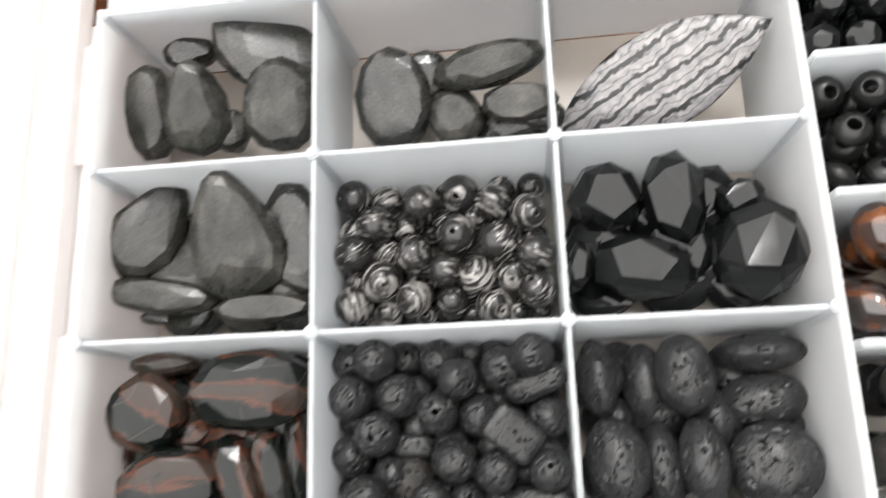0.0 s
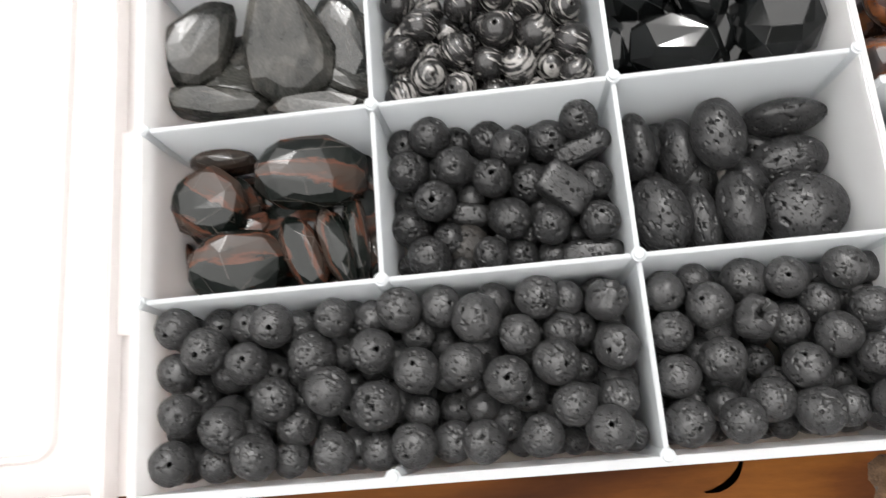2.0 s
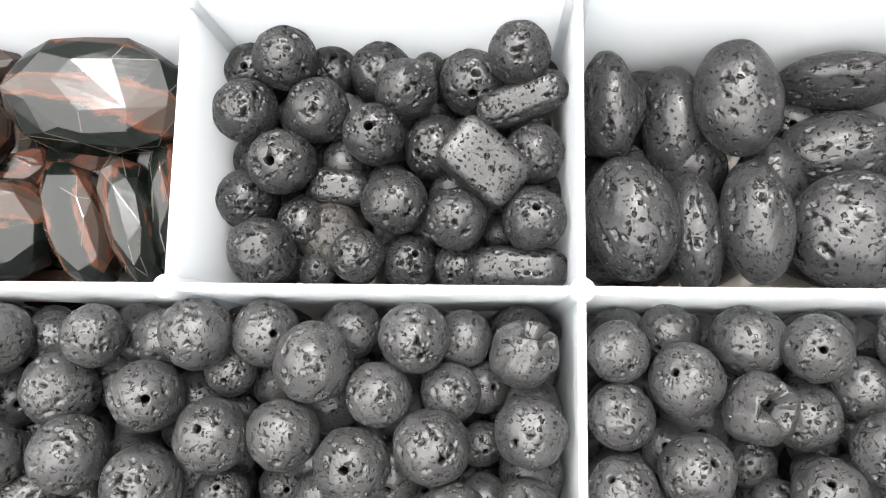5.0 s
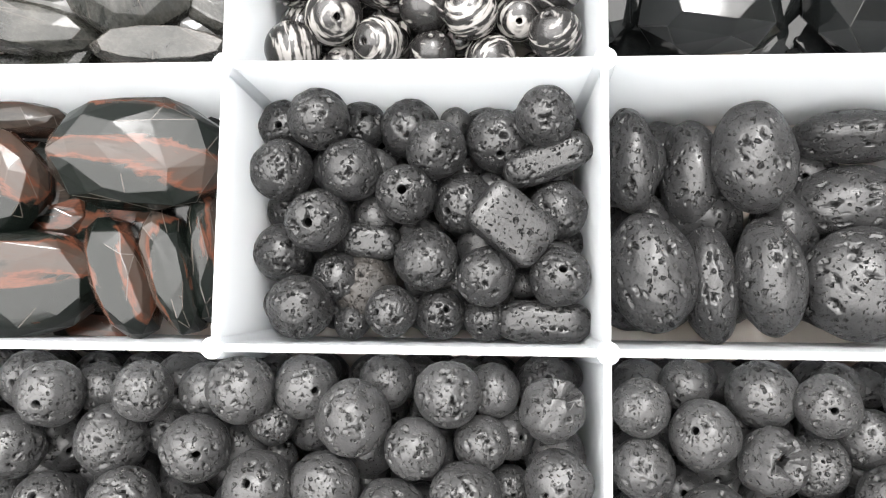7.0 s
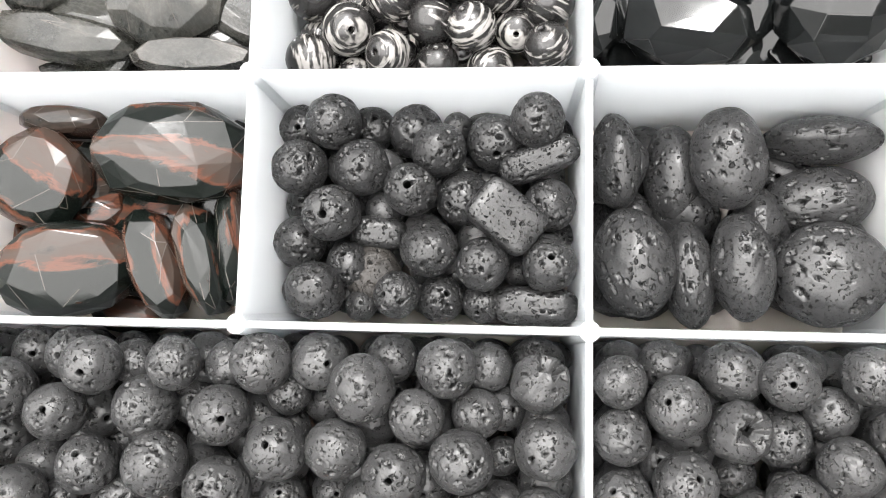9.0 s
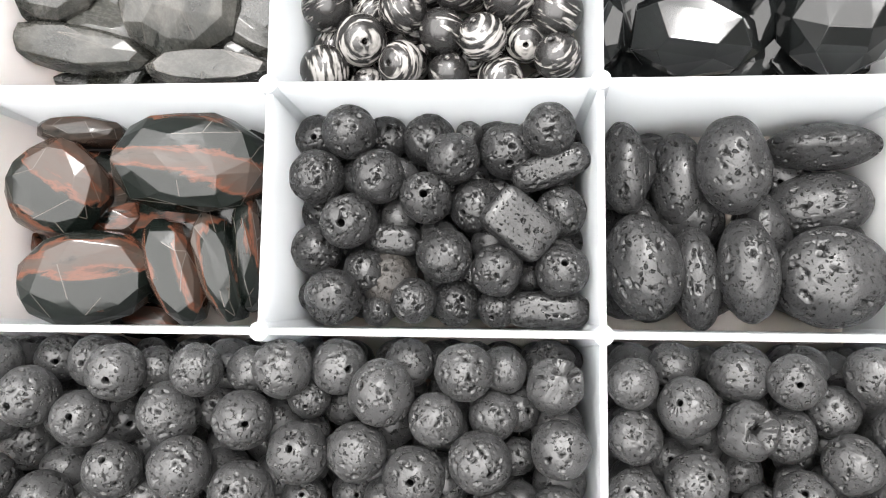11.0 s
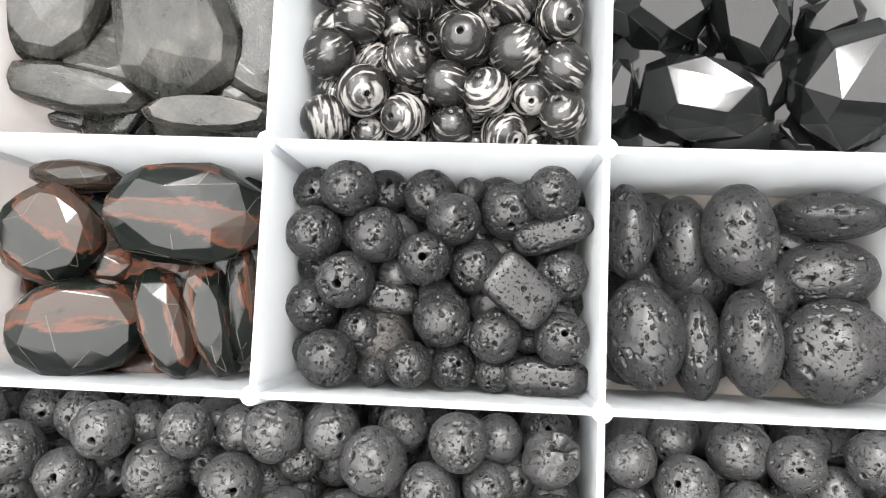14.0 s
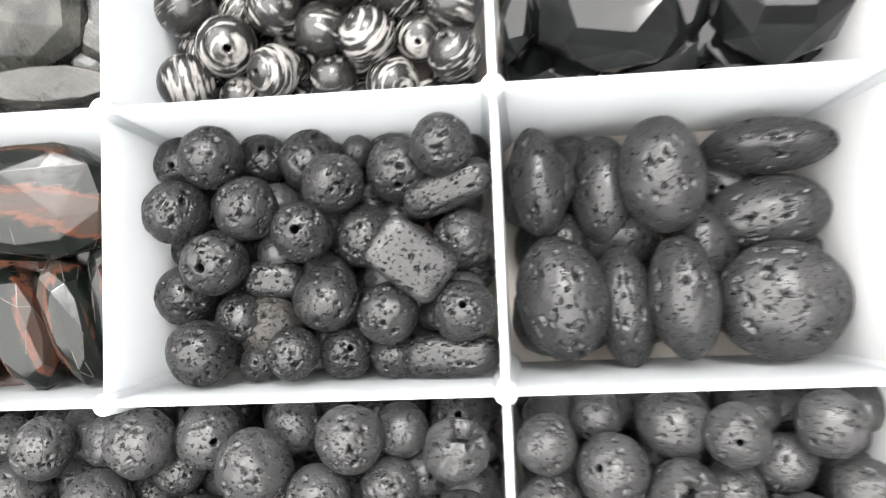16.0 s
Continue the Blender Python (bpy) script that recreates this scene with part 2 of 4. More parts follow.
def plastic_material(name, see, tint, through=0.44):
    """Milky polypropylene: part diffuse, part light let through, part blurred see-through."""
    m, n, l, p = material(name)
    co = n.new("ShaderNodeTexCoord")
    cloud = node(n, "ShaderNodeTexNoise", Scale=60.0, Detail=4.0)
    fine = node(n, "ShaderNodeTexNoise", Scale=1400.0, Detail=3.0)
    for t in (cloud, fine):
        l.new(co.outputs["Object"], t.inputs["Vector"])
    tone = ramp(n, [(0.3, tuple(c * 0.97 for c in tint)), (0.7, tint)])
    l.new(cloud.outputs[0], tone.inputs[0])
    l.new(tone.outputs[0], p.inputs["Base Color"])
    p.inputs["Roughness"].default_value = 0.3
    p.inputs["IOR"].default_value = 1.3
    p.inputs["Transmission Weight"].default_value = see
    bump(n, l, fine.outputs[0], p, 0.12, 0.00005)
    tr = n.new("ShaderNodeBsdfTranslucent")
    l.new(tone.outputs[0], tr.inputs[0])
    mix = n.new("ShaderNodeMixShader")
    mix.inputs[0].default_value = through
    l.new(p.outputs[0], mix.inputs[1])
    l.new(tr.outputs[0], mix.inputs[2])
    l.new(mix.outputs[0], n["Material Output"].inputs[0])
    return m


PLASTIC = plastic_material("milky_plastic", 0.5, (0.795, 0.815, 0.83), 0.38)
# paler copy of the milky plastic: light coming through the side walls is tinted in
LIT_SIDE_PLASTIC = plastic_material("lit_side_plastic", 0.5, (0.9, 0.9, 0.9), 0.55)
BASE_PLASTIC = plastic_material("thin_base_plastic", 0.6, (0.82, 0.765, 0.70), 0.15)
LID_PLASTIC = plastic_material("lid_plastic", 0.62, (0.9, 0.872, 0.862), 0.26)


def wood_material():
    m, n, l, p = material("honey_wood")
    co = n.new("ShaderNodeTexCoord")
    mp = n.new("ShaderNodeMapping")
    mp.inputs["Scale"].default_value = (1, 5, 1)
    l.new(co.outputs["Object"], mp.inputs[0])
    ring = node(n, "ShaderNodeTexWave", Scale=4.0, Distortion=9.0, Detail=4.0)
    grain = node(n, "ShaderNodeTexNoise", Scale=90.0, Detail=7.0, Roughness=0.7)
    cloud = node(n, "ShaderNodeTexNoise", Scale=11.0, Detail=3.0)
    for t in (ring, grain, cloud):
        l.new(mp.outputs[0], t.inputs["Vector"])
    tone = ramp(n, [(0.2, (0.022, 0.006, 0.0017)), (0.5, (0.075, 0.023, 0.0045)), (0.75, (0.16, 0.057, 0.0095))])
    mixf = n.new("ShaderNodeMix")
    mixf.inputs[0].default_value = 0.55
    l.new(ring.outputs["Fac"], mixf.inputs[2])
    l.new(cloud.outputs[0], mixf.inputs[3])
    mixg = n.new("ShaderNodeMix")
    mixg.inputs[0].default_value = 0.3
    l.new(mixf.outputs[0], mixg.inputs[2])
    l.new(grain.outputs[0], mixg.inputs[3])
    l.new(mixg.outputs[0], tone.inputs[0])
    l.new(tone.outputs[0], p.inputs["Base Color"])
    p.inputs["Roughness"].default_value = 0.5
    p.inputs["Specular IOR Level"].default_value = 0.06
    bump(n, l, grain.outputs[0], p, 0.1, 0.0002)
    return m


WOOD = wood_material()
BARK = lava_material("bark", (0.02, 0.012, 0.008), (0.12, 0.075, 0.045), 0.8, 300.0, 0.3, 0.6, 0.1, 1.0)


def paint(name, colour, rough=0.7):
    m, n, l, p = material(name)
    cloud = node(n, "ShaderNodeTexNoise", Scale=5.0, Detail=6.0)
    tone = ramp(n, [(0.3, tuple(c * 0.94 for c in colour)), (0.7, colour)])
    l.new(cloud.outputs[0], tone.inputs[0])
    l.new(tone.outputs[0], p.inputs["Base Color"])
    p.inputs["Roughness"].default_value = rough
    bump(n, l, cloud.outputs[0], p, 0.1, 0.002)
    return m


# unpolished pit stone, blackened so the recess's own shade sits in its colour
PIT_SHADE = paint("shaded_raw_stone", (0.005, 0.005, 0.005), 0.95)
PIT_SHADE.node_tree.nodes["Principled BSDF"].inputs["Specular IOR Level"].default_value = 0.05
CRACK = paint("dark_resin", (0.04, 0.009, 0.004), 0.5)
WALL_PAINT = paint("wall_paint", (0.5, 0.5, 0.505))
CEILING_PAINT = paint("ceiling_paint", (0.75, 0.75, 0.75))
FLOOR_TILE = paint("floor_finish", (0.2, 0.19, 0.17), 0.5)
LAMP_METAL = paint("added_lamp_housing", (0.75, 0.75, 0.75), 0.4)
DIFFUSER, dn, dl, dp = material("added_lamp_glow")
dp.inputs["Emission Color"].default_value = (1.0, 0.98, 0.96, 1)
dp.inputs["Emission Strength"].default_value = 6.0


# ---- mesh helpers ----
def finish(bm, name, mat, smooth=False):
    me = bpy.data.meshes.new(name)
    bmesh.ops.recalc_face_normals(bm, faces=bm.faces)
    if smooth:
        for f in bm.faces:
            f.smooth = True
    bm.to_mesh(me)
    bm.free()
    me.materials.append(mat)
    return me


def part(name, bm, mat, parent, label="", smooth=False):
    ob = new(name, finish(bm, name, mat, smooth))
    ob.parent = parent
    if label:
        ob["label"] = label
    return ob


def block(x0, x1, y0, y1, z0, z1, bevel=0.0, taper=0.0):
    """A box; taper widens its foot by that much on each side; bevel rounds its edges."""
    bm = bmesh.new()
    lo = [bm.verts.new((x, y, z0)) for x, y in ((x0 - taper, y0 - taper), (x1 + taper, y0 - taper), (x1 + taper, y1 + taper), (x0 - taper, y1 + taper))]
    hi = [bm.verts.new((x, y, z1)) for x, y in ((x0, y0), (x1, y0), (x1, y1), (x0, y1))]
    bm.faces.new(lo[::-1])
    bm.faces.new(hi)
    for i in range(4):
        bm.faces.new((lo[i], lo[(i + 1) % 4], hi[(i + 1) % 4], hi[i]))
    if bevel:
        bmesh.ops.bevel(bm, geom=bm.edges[:], offset=bevel, segments=2, affect="EDGES")
    return bm


def post(x, y, r, z0, z1):
    bm = bmesh.new()
    bmesh.ops.create_cone(bm, cap_ends=True, segments=20, radius1=r * 1.9, radius2=r, depth=z1 - z0, matrix=Matrix.Translation((x, y, (z0 + z1) / 2)))
    top = [e for e in bm.edges if all(v.co.z > z1 - 1e-5 for v in e.verts)]
    bmesh.ops.bevel(bm, geom=top, offset=r * 0.35, segments=3, affect="EDGES")
    return bm


def drilled(name, mat, radii, nu, nv, hole, pits=0, pit_size=(0.06, 0.16), rough=0.03, power=1.0, seed=0, chip=0.0, drawn=0.0):
    """A rounded bead drilled along its z axis: rings from one mouth of the hole to the other, then back along the bore."""
    rng = np.random.RandomState(seed)
    even = lambda u: np.arctan2(np.sign(np.sin(u)) * np.abs(np.sin(u)) ** (1 / power), np.sign(np.cos(u)) * np.abs(np.cos(u)) ** (1 / power))
    th = even(np.linspace(hole, math.pi - hole, nv))
    around = np.linspace(0, 2 * math.pi, nu, endpoint=False)
    ph = even(around)
    T, P = np.meshgrid(th, ph, indexing="ij")
    d = np.stack([np.sin(T) * np.cos(P), np.sin(T) * np.sin(P), np.cos(T)], -1)
    squared = lambda v: np.sign(v) * np.abs(v) ** power
    shape = squared(d)
    r = np.ones(T.shape)
    deep = np.zeros(T.shape)
    flow = np.array([math.cos(seed), 0.35, math.sin(seed)])
    flow /= np.linalg.norm(flow)
    for _ in range(6):
        k = rng.normal(size=3) * 2.2
        r += rough * 0.5 * np.cos(d @ k + rng.rand() * 6.28)
    for i in range(pits):
        c = rng.normal(size=3)
        c /= np.linalg.norm(c)
        # drawn-out pores run the same way over the whole bead
        side = np.cross(c, flow + 0.35 * rng.normal(size=3)) if drawn else np.cross(c, rng.normal(size=3))
        side /= np.linalg.norm(side)
        size = pit_size[0] + (pit_size[1] - pit_size[0]) * rng.rand() ** 3.2
        q = shape - squared(c)
        far = np.sqrt((q * q).sum(-1) + (drawn + 2.4) * rng.rand() * (q @ side) ** 2)
        other = np.cross(c, side)
        far = far * (1 + 0.22 * np.cos(4 * (q @ side) / size + i) + 0.22 * np.cos(5 * (q @ other) / size + 2 * i))
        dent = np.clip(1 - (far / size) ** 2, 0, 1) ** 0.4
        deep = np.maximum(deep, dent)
        r -= size * (0.75 + 0.5 * rng.rand()) * dent
    for _ in range(9 if pits else 0):
        k = rng.normal(size=3) * 7.0
        r += rough * 0.16 * np.cos(d @ k + rng.rand() * 6.28)
    r = np.maximum(r, 0.74)
    if chip:
        c = np.array([0.25, 0.1, 1.0]) / np.linalg.norm([0.25, 0.1, 1.0])
        far = np.linalg.norm(d - c, axis=-1) * (1 + 0.2 * np.cos(5 * P))
        dent = np.clip(1 - (far / chip) ** 2, 0, 1) ** 0.3
        deep = np.maximum(deep, dent)
        r -= 0.7 * dent
    co = d * r[..., None]
    if power != 1.0:
        co = np.sign(co) * np.abs(co) ** power
    rows = [co[i] for i in range(nv)]
    mouth = np.sin(th[0]) ** power * 0.92
    for z in (-0.75, -0.5, -0.2, 0.0) if chip else (-0.75, -0.3, 0.3, 0.75):
        rows.append(np.stack([mouth * np.cos(around), mouth * np.sin(around), np.full(nu, z)], -1))
    verts = np.concatenate(rows) * np.array(radii)
    m = len(rows)
    faces = [(i * nu + j, ((i + 1) % m) * nu + j, ((i + 1) % m) * nu + (j + 1) % nu, i * nu + (j + 1) % nu) for i in range(m) for j in range(nu)]
    me = bpy.data.meshes.new(name)
    me.from_pydata(verts.tolist(), [], faces)
    me.polygons.foreach_set("use_smooth", [True] * len(faces))
    me.materials.append(mat)
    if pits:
        # near-black dull stone in pores and bore: unpolished, with their shade in the colour
        me.materials.append(PIT_SHADE)
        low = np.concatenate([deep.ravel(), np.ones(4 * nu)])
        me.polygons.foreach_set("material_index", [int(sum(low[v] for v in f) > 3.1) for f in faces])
    return me


def faceted(name, mat, a, b, c, seed, drop=0.0, sides=10, flat=0.58, hole=False, edge=None, merge=4, jitter=0.05, square=2.3, dome=False):
    """A faceted flat stone: girdle, rows of slopes and a table on each face, with worn edges. drop narrows one end; dome adds a row."""
    rng = random.Random(seed)
    bm = bmesh.new()
    for top in (1, -1):
        rings = ((1.0, 0.2, sides, 0.0), (0.88, 0.7, sides, 0.5), (flat, 1.0, max(5, sides - 3), 0.25))
        if dome:
            rings = ((1.0, 0.22, sides, 0.0), (0.94, 0.6, sides, 0.5), (0.77, 0.89, sides - 2, 0.25), (flat, 1.0, 6, 0.1))
        for scale, height, n, turn in rings:
            for k in range(n):
                w = 2 * math.pi * (k + turn + rng.uniform(-3.5, 3.5) * jitter) / n
                cw, sw = math.cos(w), math.sin(w)
                s = scale * rng.uniform(1 - jitter, 1 + 0.5 * jitter) / (abs(cw) ** square + abs(sw) ** square) ** (1 / square)
                bm.verts.new((s * cw * a, s * sw * b * (1 - drop * s * cw), top * c * height * rng.uniform(1 - jitter, 1 + jitter)))
    bmesh.ops.convex_hull(bm, input=bm.verts[:])
    loose = [v for v in bm.verts if not v.link_faces]
    bmesh.ops.delete(bm, geom=loose, context="VERTS")
    bmesh.ops.dissolve_limit(bm, angle_limit=radians(merge), verts=bm.verts[:], edges=bm.edges[:])
    mouth = []
    if hole:
        # a drill hole sunk into the face that lies highest
        top = max(bm.faces, key=lambda f: f.calc_center_median().z)
        bmesh.ops.inset_individual(bm, faces=[top], thickness=min(e.calc_length() for e in top.edges) * 0.3)
        mid = top.calc_center_median()
        for v in top.verts:
            v.co = mid + (v.co - mid).normalized() * 0.0007
        ext = bmesh.ops.extrude_discrete_faces(bm, faces=[top])["faces"]
        for v in {v for f in ext for v in f.verts}:
            v.co.z -= 0.0022
        mouth = [e for f in ext for v in f.verts for e in v.link_edges]
    worn = bmesh.ops.bevel(bm, geom=[e for e in bm.edges if e not in mouth], offset=0.00007, segments=1, affect="EDGES")["faces"]
    if edge:
        for f in worn:
            f.material_index = 1 if len(f.verts) == 4 and rng.random() < 0.2 else 0
    me = finish(bm, name, mat)
    if edge:
        me.materials.append(edge)
    return me


def marquise(name, mat, a, b, c):
    """A long almond-shaped cabochon with a thin rim."""
    bm = bmesh.new()
    nu, nv, rings = 40, 24, []
    for i in range(1, nu):
        u = -1 + 2 * i / nu
        w, h = (1 - abs(u) ** 2.1), (1 - u * u) ** 0.6
        ring = []
        for j in range(nv):
            f = 2 * math.pi * j / nv
            cy, cz = math.cos(f), math.sin(f)
            ring.append(bm.verts.new((a * u, b * w * math.copysign(abs(cy) ** 0.75, cy), c * h * math.copysign(abs(cz) ** 0.9, cz))))
        rings.append(ring)
    for r0, r1 in zip(rings, rings[1:]):
        for j in range(nv):
            bm.faces.new((r0[j], r0[(j + 1) % nv], r1[(j + 1) % nv], r1[j]))
    ends = bm.verts.new((-a, 0, 0)), bm.verts.new((a, 0, 0))
    for j in range(nv):
        bm.faces.new((ends[0], rings[0][(j + 1) % nv], rings[0][j]))
        bm.faces.new((ends[1], rings[-1][j], rings[-1][(j + 1) % nv]))
    return finish(bm, name, mat, True)


MM = 0.001
UNIT = 0.0042


# ---- the room ----
def room():
    tagged(new("floor", finish(block(-2.2, 2.2, -2.2, 2.2, -0.85, -0.75), "floor", FLOOR_TILE)), "grey plain floor of the room", "floor", kind="structure")
    tagged(new("ceiling", finish(block(-2.2, 2.2, -2.2, 2.2, 1.68, 1.78), "ceiling", CEILING_PAINT)), "white painted plain ceiling", "ceiling", kind="structure")
    for nm, b in (("wall_north", (-2.2, 2.2, 2.2, 2.3)), ("wall_south", (-2.2, 2.2, -2.3, -2.2)), ("wall_east", (2.2, 2.3, -2.3, 2.3)), ("wall_west", (-2.3, -2.2, -2.3, 2.3))):
        tagged(new(nm, finish(block(*b, -0.85, 1.78), nm, WALL_PAINT)), "grey painted plain wall", "wall", kind="structure")


def added_ceiling_lamp():
    """An unseen lamp with a milky cover, added under the ceiling for wide soft light."""
    base = new("added_ceiling_lamp")
    base.location = (*LAMP_AT, 1.68)
    tagged(base, "unseen white ceiling lamp with a milky cover, added for wide soft light", "lamp")
    part("housing", block(-1.56, 1.56, -1.56, 1.56, -0.04, 0.0, 0.005), LAMP_METAL, base)
    part("diffuser", block(-1.52, 1.52, -1.52, 1.52, -0.046, -0.0402, 0.002), DIFFUSER, base, "glowing milky panel of the added lamp")
    # the added wide fill, and a brighter tube placed by the bead highlights
    for name, wide, long, watts, at, drop in (("added_fill_light", 3.0, 3.0, LAMP_WATTS, LAMP_AT, 0.0), ("tube_light", 0.07, 0.42, TUBE_WATTS, TUBE_AT, 0.03)):
        data = bpy.data.lights.new(name, "AREA")
        data.shape, data.size, data.size_y, data.energy, data.color = "RECTANGLE", wide, long, watts, (1.0, 0.985, 0.97)
        lamp = new(name, data)
        lamp.location = (*at, LAMP_HEIGHT - drop)


room()
added_ceiling_lamp()


# ---- the table ----
def table():
    t = new("table")
    t.location = (0, 0, -0.75)
    tagged(t, "glossy honey-brown wooden table with dark streaks", "table")
    part("tabletop", block(-0.6, 0.5, -0.3, 0.5, 0.71, 0.7499, 0.004), WOOD, t)
    for x in (-0.54, 0.44):
        for y in (-0.24, 0.44):
            part("leg", block(x - 0.03, x + 0.03, y - 0.03, y + 0.03, 0.0, 0.71, 0.004), WOOD, t)
    # a curled dark crack and a rough patch of bark in the top
    bm = bmesh.new()
    pair = []
    for k in range(13):
        a, w = radians(-15 - 78 * k / 12), 0.0007 * math.sin(math.pi * (k + 1) / 14)
        pair.append([bm.verts.new((0.035 + r * math.cos(a), -0.035 + r * math.sin(a), 0.7501)) for r in (0.0082 - w, 0.0082 + w)])
    for p, q in zip(pair, pair[1:]):
        bm.faces.new((p[0], p[1], q[1], q[0]))
    bmesh.ops.solidify(bm, geom=bm.faces[:], thickness=0.0002)
    part("crack", bm, CRACK, t, "thin dark curled crack")
    rng = random.Random(4)
    bm = bmesh.new()
    bmesh.ops.create_grid(bm, x_segments=24, y_segments=20, size=0.5, matrix=Matrix.Translation((0.106, -0.061, 0.7500)) @ Matrix.Diagonal((0.08, 0.045, 1, 1)))
    for v in bm.verts:
        edge = min(v.co.x - 0.066, 0.146 - v.co.x, v.co.y + 0.0835, -0.0385 - v.co.y)
        v.co.z += (0.0006 + rng.uniform(0, 0.0018)) if edge > 0.002 else -0.0004
        v.co.x += rng.uniform(-0.001, 0.001)
        v.co.y += rng.uniform(-0.001, 0.001)
    part("bark", bm, BARK, t, "rough dark bark inclusion")


table()

# ---- the bead box with its open lid ----
TOP = 0.030
FLOOR = 0.0022
LID_END = 0.135
XS = (-0.0686, -0.023, 0.023, 0.0672)
YS = (-0.0344, 0.0, 0.0344, 0.0688, 0.1032)


def bead_box():
    box = new("bead_box")
    tagged(box, "milky translucent plastic bead organizer box with its lid folded open", "storage box")
    w = 0.0016
    part("base", block(XS[0], XS[3], YS[0], YS[4], 0.0004, FLOOR, 0.0003), BASE_PLASTIC, box)
    # the side walls lean in towards the bottom
    for x0, x1, lean in ((XS[0] - w, XS[0], 0.002), (XS[3], XS[3] + w, -0.002)):
        bm = block(x0, x1, YS[0] - w, YS[4] + w, FLOOR, TOP + 0.0006, 0.0003)
        for v in bm.verts:
            if v.co.z < 0.01:
                v.co.x += lean
        part("wall", bm, LIT_SIDE_PLASTIC, box)
    part("wall", block(XS[0], XS[3], YS[0] - w, YS[0], FLOOR, TOP + 0.0006, 0.0003), PLASTIC, box)
    part("wall", block(XS[0], XS[3], YS[4], YS[4] + w, FLOOR, TOP + 0.0006, 0.0003), PLASTIC, box)
    part("flange", block(XS[0] - w, XS[3] + w, YS[4] + w, YS[4] + 0.012, TOP - 0.004, TOP - 0.003, 0.0003), PLASTIC, box)
    h = 0.00045
    for y in YS[1:4]:
        part("divider", block(XS[0], XS[3], y - h, y + h, FLOOR, TOP, 0.0002, 0.0004), PLASTIC, box)
    for i, x in ((1, XS[1]), (2, XS[2])):
        for j in range(4):
            if (i, j) != (1, 0):
                part("divider", block(x - h, x + h, YS[j] + h, YS[j + 1] - h, FLOOR, TOP - 0.0001, 0.0002, 0.0004), PLASTIC, box)
        for j in range(5):
            part("post", post(x, YS[j], 0.0013, FLOOR, TOP + 0.0011), PLASTIC, box)
    for x in (XS[0], XS[3]):
        for j in range(4):
            part("post", post(x, YS[j + 1] if j < 3 else YS[4], 0.0012, FLOOR, TOP + 0.0011), PLASTIC, box)
    # living hinge and the lid
    part("hinge", block(-0.0760, XS[0] - w, -0.005, 0.0365, TOP - 0.0045, TOP - 0.0037, 0.0002), LID_PLASTIC, box)
    part("hinge", block(-0.0760, XS[0] - w, 0.072, 0.099, TOP - 0.0045, TOP - 0.0037, 0.0002), LID_PLASTIC, box)
    part("hinge_web", block(-0.0758, XS[0] - w, YS[0], LID_END - 0.03, TOP - 0.0062, TOP - 0.0058, 0.0001), LID_PLASTIC, box)
    lid = part("lid", block(-0.140, -0.001, YS[0] - w, LID_END, -0.0048, -0.0036, 0.0003), LID_PLASTIC, box, "clear milky lid lying open")
    lid.matrix_local = pose(-0.0752, 0, TOP - 0.002, 0, -7.6, 0)
    for nm, b in (("rim", (-0.0025, 0.0, YS[0] - w, LID_END)), ("rim", (-0.140, -0.1375, YS[0] - w, LID_END)), ("rim", (-0.1375, -0.0025, YS[0] - w, YS[0] + 0.0009)), ("rim", (-0.1375, -0.0025, LID_END - 0.0025, LID_END))):
        part(nm, block(*b, -0.0036, 0.0012, 0.0004), LID_PLASTIC, lid)
    # raised frame that runs round the panel with rounded corners
    bm = bmesh.new()
    x0, x1, y0, y1, r = -0.126, -0.0145, YS[0] + 0.008, LID_END - 0.010, 0.004
    loop = []
    for cx, cy, a0 in ((x1 - r, y1 - r, 0), (x0 + r, y1 - r, 90), (x0 + r, y0 + r, 180), (x1 - r, y0 + r, 270)):
        for k in range(7):
            a = radians(a0 + 15 * k)
            loop.append((cx, cy, r, math.cos(a), math.sin(a)))
    ring = [[bm.verts.new((cx + (r + o) * ca, cy + (r + o) * sa, z)) for o, z in ((-0.0009, -0.0036), (-0.0004, -0.0026), (0.0004, -0.0026), (0.0009, -0.0036))] for cx, cy, r, ca, sa in loop]
    for p, q in zip(ring, ring[1:] + ring[:1]):
        for k in range(3):
            bm.faces.new((p[k], p[k + 1], q[k + 1], q[k]))
    part("ridge", bm, LID_PLASTIC, lid, "thin raised frame line")


bead_box()


